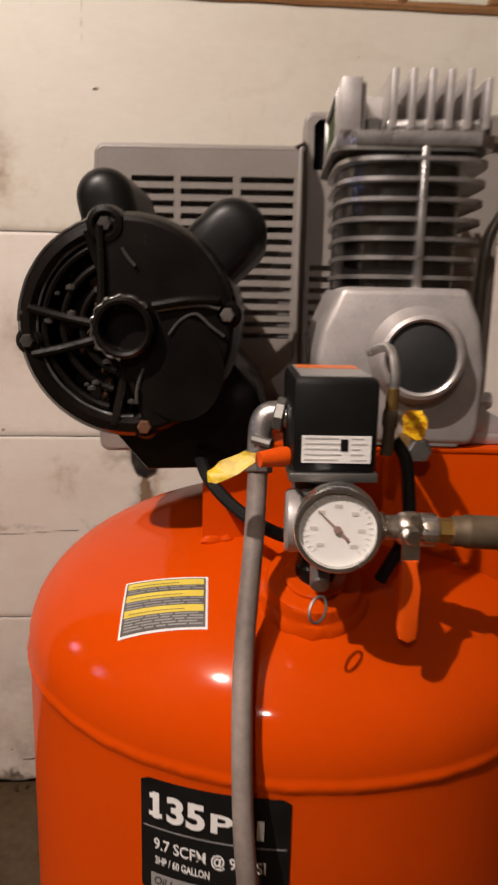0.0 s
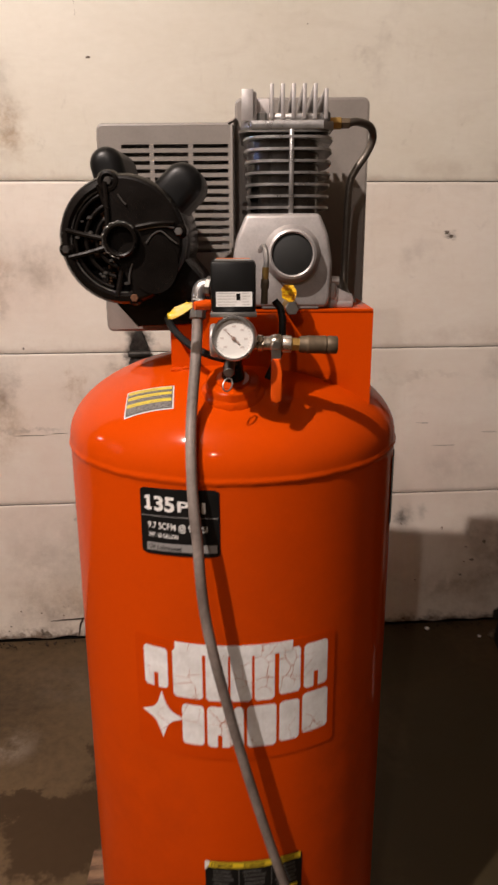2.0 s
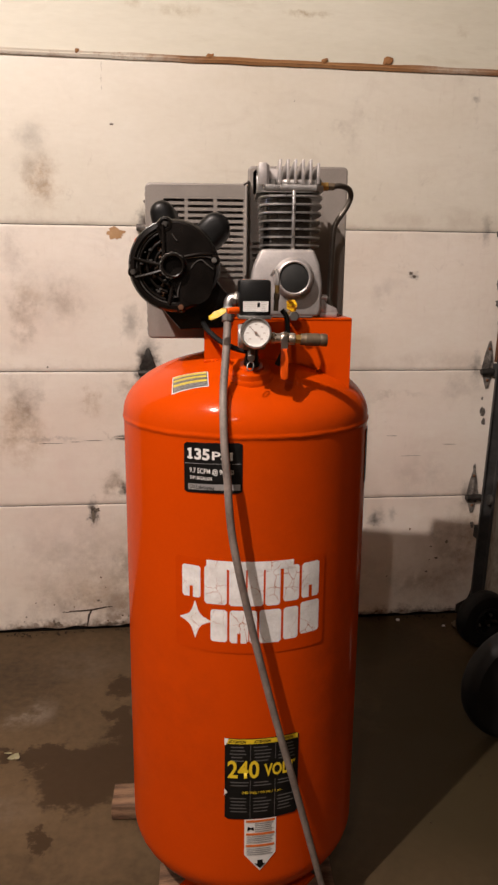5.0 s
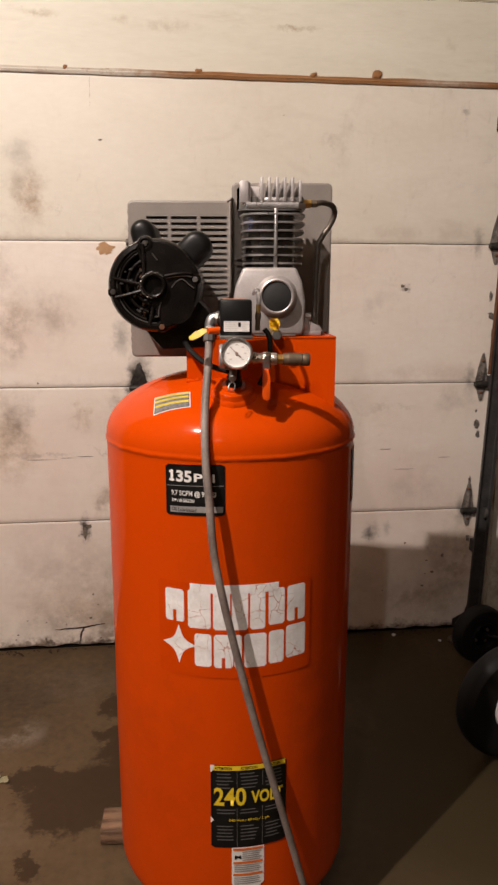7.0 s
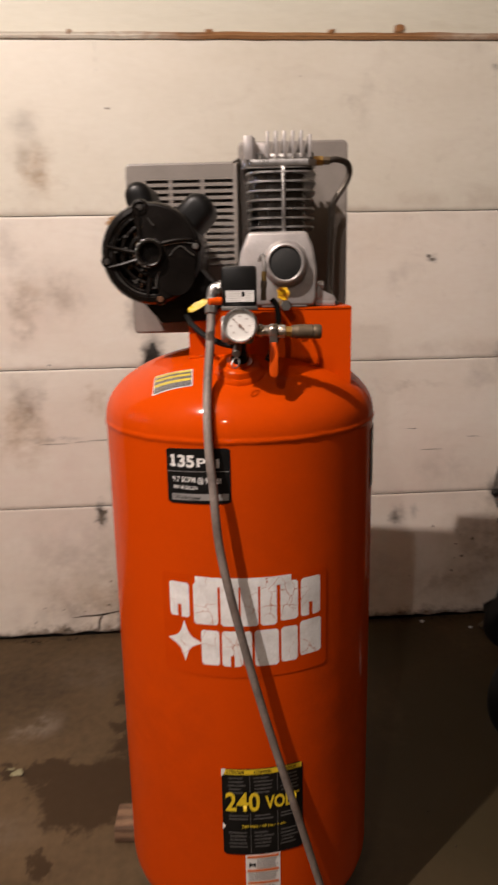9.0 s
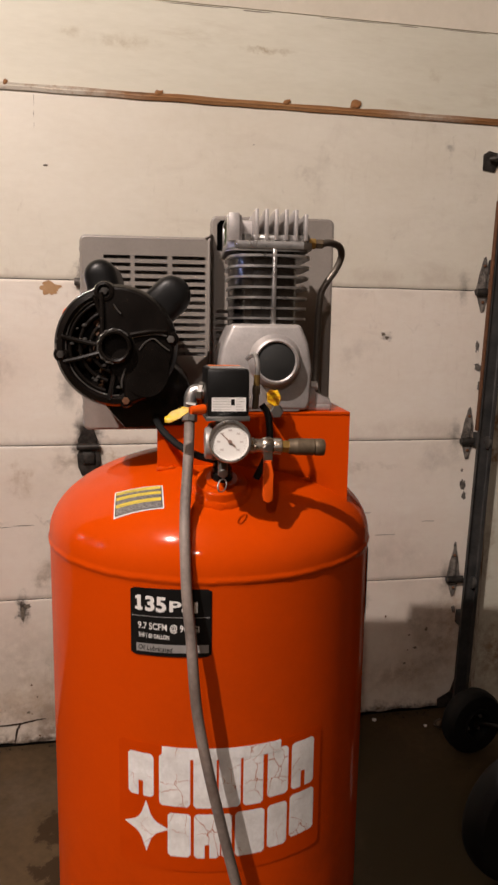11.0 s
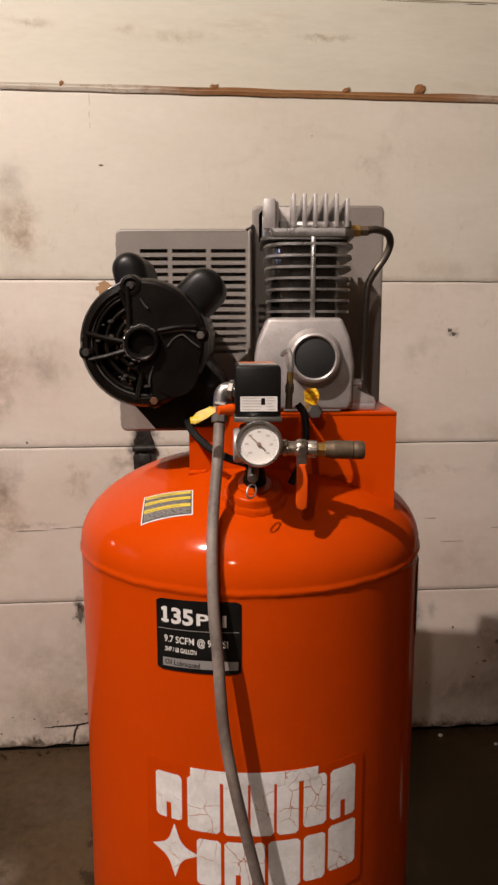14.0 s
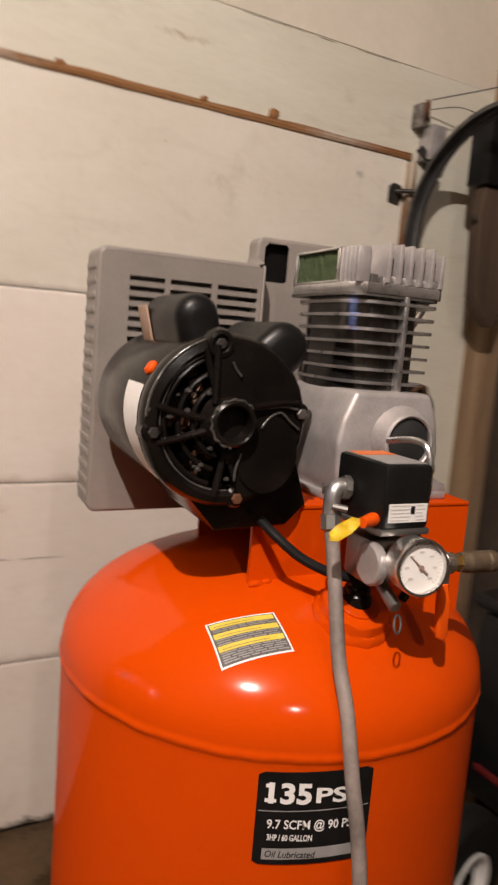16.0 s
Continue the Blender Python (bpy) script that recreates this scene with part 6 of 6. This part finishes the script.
part("lever_arm", slab(rounded(0.0115, 0.026, 0.004), 0.0025, front(vb.x, vb.y - 0.013, vb.z - 0.010, 0)), CHROME, va)
part("lever_grip", slab([(-0.0055, 0.0), (0.0055, 0.0), (0.0068, -0.018), (0.0072, -0.045), (0.0058, -0.052), (0.0, -0.055), (-0.0058, -0.052), (-0.0072, -0.045), (-0.0062, -0.018)], 0.006, front(vb.x, vb.y - 0.011, vb.z - 0.0165, 0) @ pose(0, 0, 0, -6), bevel=0.002), SKIN, va, "orange vinyl lever grip")
# relief valve with its pull ring
part("relief_valve", rod((-0.013, -0.205, 1.258), (-0.018, -0.240, 1.242), 0.0065, 12, 0.001), STEEL, comp, "small dark steel relief valve")
rc = Vector((-0.020, -0.247, 1.229))
part("pull_ring", pipe([rc + 0.0078 * (Vector((0.75, 0.3, 0.1)) * math.cos(t) + Vector((0.1, 0.4, 0.95)) * math.sin(t)) for t in [2 * math.pi * k / 12 for k in range(13)]], 0.0010, 6, 3), STEEL, comp, "thin wire pull ring")

# weld tacks where the saddle meets the dome
random.seed(5)
for x, r in ((-0.074, 0.0058), (-0.061, 0.0042), (0.062, 0.0045), (0.135, 0.005)):
    p = unit(x, -0.1025)
    bm = bmesh.new()
    bmesh.ops.create_icosphere(bm, subdivisions=2, radius=r, matrix=Matrix.Translation(on_dome(p.x, p.y)) @ Matrix.Diagonal((1.7, 1.0, 0.8, 1)))
    for v in bm.verts:
        v.co += 0.0016 * noise.noise_vector(v.co * 240)
    part("weld_tack", bm, ORANGE, saddle)

# conduit elbow, grips and tags
el = part("conduit_elbow", pipe([(-0.030, -0.176, 1.340), (-0.044, -0.172, 1.3425), (-0.0515, -0.172, 1.335), (-0.053, -0.175, 1.312)], 0.0085, 16, 6), SHINY, comp, "bright zinc conduit elbow")
part("locknut", rod((-0.042, -0.173, 1.342), (-0.035, -0.175, 1.341), 0.0125, 8, 0.001), STEEL, el)
part("clamp_screw", rod((-0.058, -0.182, 1.326), (-0.046, -0.190, 1.324), 0.0035, 8), STEEL, el)
part("grip_nut", rod((-0.053, -0.174, 1.316), (-0.054, -0.178, 1.301), 0.0105, 8, 0.001), STEEL, el)
part("orange_plug", turned([(0, 0), (0.006, 0), (0.0065, 0.004), (0.005, 0.02), (0, 0.02)], (-0.039, -0.222, 1.323), (-0.062, -0.230, 1.322), 14), SKIN, comp, "orange tube plug")


def tag(outline, m, seed):
    """A crumpled plastic tag."""
    bm = slab(outline, 0.0014)
    bmesh.ops.triangulate(bm, faces=[f for f in bm.faces if len(f.verts) > 4])
    bmesh.ops.subdivide_edges(bm, edges=bm.edges[:], cuts=2, use_grid_fill=True)
    for v in bm.verts:
        v.co.z += 0.004 * noise.noise(Vector((v.co.x * 130, v.co.y * 130, seed)))
    bmesh.ops.transform(bm, matrix=m, verts=bm.verts)
    return bm


TAGGED = surface("printed_amber_tag", (0.52, 0.19, 0.006), (0.85, 0.52, 0.012), 0.35, coarse=150, fine=420, spread=1.6, bump=0.5, stretch=(0.7, 0.7, 1.6))
TAGO = [(-0.014, -0.004), (-0.010, -0.009), (0.002, -0.0085), (0.012, -0.004), (0.014, 0.003), (0.009, 0.008), (-0.004, 0.008), (-0.012, 0.004)]
part("yellow_tag", tag(TAGO, Matrix.Translation((-0.075, -0.226, 1.3165)) @ pose(0, 0, 0, 0, 0, -20) @ pose(0, 0, 0, 60, 0, 0) @ pose(0, 0, 0, 0, 0, 28) @ Matrix.Diagonal((1.25, 0.78, 1, 1)), 1.0), YELLOW, comp, "crumpled yellow plastic tag")
part("drain_elbow", rod((0.070, -0.108, 1.312), (0.072, -0.140, 1.310), 0.008, 8, 0.001), BRASS, crank, "brass oil drain fitting")
part("drain_plug", rod((0.072, -0.139, 1.310), (0.072, -0.148, 1.310), 0.0095, 6, 0.001), STEEL, crank)
part("yellow_tag", tag([(-0.0085, -0.005), (-0.009, 0.006), (-0.003, 0.011), (0.0065, 0.010), (0.009, 0.001), (0.005, -0.010), (-0.002, -0.011)], front(0.068, -0.142, 1.329, 10) @ pose(0, 0, 0, -20, 10) @ Matrix.Diagonal((1.25, 1.1, 1, 1)), 7.0), TAGGED, crank, "crumpled amber plastic tag")
part("black_drop_tube", pipe([(0.046, -0.165, 1.322), (0.054, -0.168, 1.310), (0.055, -0.178, 1.29), (0.050, -0.195, 1.262), (0.035, -0.19, 1.225)], 0.0048, 10, 6), RUBBER, comp, "black unloader tube")
part("motor_cord", pipe([(-0.094, -0.110, 1.296), (-0.086, -0.135, 1.283), (-0.067, -0.150, 1.266), (-0.043, -0.165, 1.254), (-0.02, -0.172, 1.248)], 0.005, 10, 6), RUBBER, comp, "black motor cord")

# ---- the power cord that hangs down the tank ----
cord = thing("power_cord", "grey rubber-sheathed power cord hanging from the switch down to the floor", "power cord", (-0.057, -0.2, 0))
pts = [Vector((-0.0535, -0.176, 1.308)), Vector((-0.057, -0.195, 1.260)), Vector((-0.064, -0.222, 1.194)), Vector((-0.0665, -0.246, 1.150))]
for a, z, off in ((-14.0, 1.09, 0.019), (-12.7, 1.04, 0.029), (-10.4, 0.93, 0.040), (-4.1, 0.775, 0.037), (4.4, 0.602, 0.030), (15.4, 0.409, 0.024), (26.6, 0.217, 0.022)):
    pts.append(on_tank(a, z, off))
pts += [Vector((0.165, -0.24, 0.06)), Vector((0.20, -0.27, 0.012)), Vector((0.30, -0.36, 0.009)), Vector((0.45, -0.42, 0.009)), Vector((0.75, -0.40, 0.009))]
part("sheath", pipe([p - Vector((-0.057, -0.2, 0)) for p in pts], 0.0070, 14, 10), HOSE, cord)

part("strain_relief", turned([(0.0072, 0), (0.0086, 0.001), (0.0084, 0.007), (0.0074, 0.009)], (0.0035, 0.024, 1.309), (0.001, 0.010, 1.27), 16), RUBBER, cord, "short black strain relief")

# ---- lumber under the tank ----
for x0, x1, y, yaw in ((-0.322, 0.26, 0.195, -3), (-0.198, 0.20, -0.085, -3)):
    b = thing("lumber_block", "rough reddish-brown sawn lumber lying on the floor under the tank", "lumber", (0, y, 0), group="lumber under the tank")
    part("timber", box(x0, x1, -0.045, 0.045, 0.0, 0.038, 0.002, pose(0, 0, 0, 0, 0, yaw)), OLDLUMBER, b)

# ---- cart with a white-rimmed wheel ----
cart = thing("utility_cart", "black wheeled utility cart standing by the garage door", "cart", (0.92, 0.5, 0))


def wheel(x, y, z, r, w, yaw, rim_mat, f):
    """A tyre on a rim whose outer edge is f of the tyre's radius."""
    m = Matrix.Translation((x, y, z)) @ pose(0, 0, 0, 0, 0, yaw)
    p, q = m @ Vector((0, w / 2, 0)), m @ Vector((0, -w / 2, 0))
    t = part("tyre", turned([(r * f, 0), (r * f * 1.03, w * 0.02), (r * 0.7, w * 0.0), (r * 0.9, w * 0.05), (r * 0.98, w * 0.2), (r, w * 0.35), (r, w * 0.65), (r * 0.98, w * 0.8), (r * 0.9, w * 0.95), (r * 0.7, w * 1.0), (r * f * 1.03, w * 0.98), (r * f, w * 0.9), (r * f, 0)], p, q, 48), RUBBER, cart, "black rubber tyre")
    part("rim", turned([(r * f, w * 0.15), (r * f, w * 1.01), (r * f * 0.95, w * 1.04), (r * f * 0.84, w * 1.02), (r * f * 0.80, w * 0.96), (r * f * 0.78, w * 0.7), (r * f * 0.78, w * 0.5)], p, q, 40), rim_mat, t, "wheel rim")
    hub_disc = part("hub_disc", turned([(r * f * 0.79, w * 0.66), (r * f * 0.5, w * 0.62), (r * f * 0.3, w * 0.7), (r * f * 0.26, w * 0.9), (0.0, w * 0.93)], p, q, 32), BLACK, t)
    for k in range(4):
        a = 2 * math.pi * (k + 0.4) / 4
        c = m @ Vector((0.55 * r * f * math.cos(a), -w * 0.13, 0.55 * r * f * math.sin(a)))
        part("hub_bolt", rod(c, c + (q - p).normalized() * 0.008, 0.006, 6), STEEL, hub_disc)


wheel(-0.036, -0.086, 0.178, 0.178, 0.085, 12, RIM, 0.46)
wheel(0.115, 0.46, 0.115, 0.11, 0.07, 12, RUBBER, 0.5)
part("tub", box(0.275, 0.64, -0.05, 0.24, 0.14, 0.74, 0.05), PLASTIC, cart, "black plastic tub")
part("lid", box(0.265, 0.65, -0.06, 0.25, 0.735, 0.785, 0.02), PLASTIC, cart, "black plastic lid")
part("axle", rod((0.0, -0.05, 0.155), (0.30, 0.02, 0.155), 0.012, 14), BLACK, cart)
part("rear_axle", rod((0.115, 0.46, 0.115), (0.36, 0.15, 0.16), 0.012, 14), BLACK, cart)
part("skid", box(0.33, 0.58, 0.0, 0.20, 0.0, 0.145, 0.01), BLACK, cart)
part("red_trim", box(0.268, 0.276, 0.0, 0.16, 0.25, 0.27, 0.001), surface("red_plastic", (0.09, 0.005, 0.005), (0.13, 0.008, 0.008), 0.5), cart, "thin red trim strip")

# ---- bulbs under the ceiling ----
for at in (LAMP_A, LAMP_B):
    f = thing("ceiling_lamp", "white porcelain ceiling lampholder over the garage floor", "ceiling lamp", (at[0], at[1], CEIL), group="ceiling lamps")
    part("holder", turned([(0, 0), (0.055, 0), (0.055, 0.012), (0.03, 0.05), (0.022, 0.075), (0, 0.075)], (0, 0, 0), (0, 0, -1), 32), INK_WHITE, f)
    part("cap", rod((0, 0, -0.074), (0, 0, -0.10), 0.014, 16), BRASS, f)
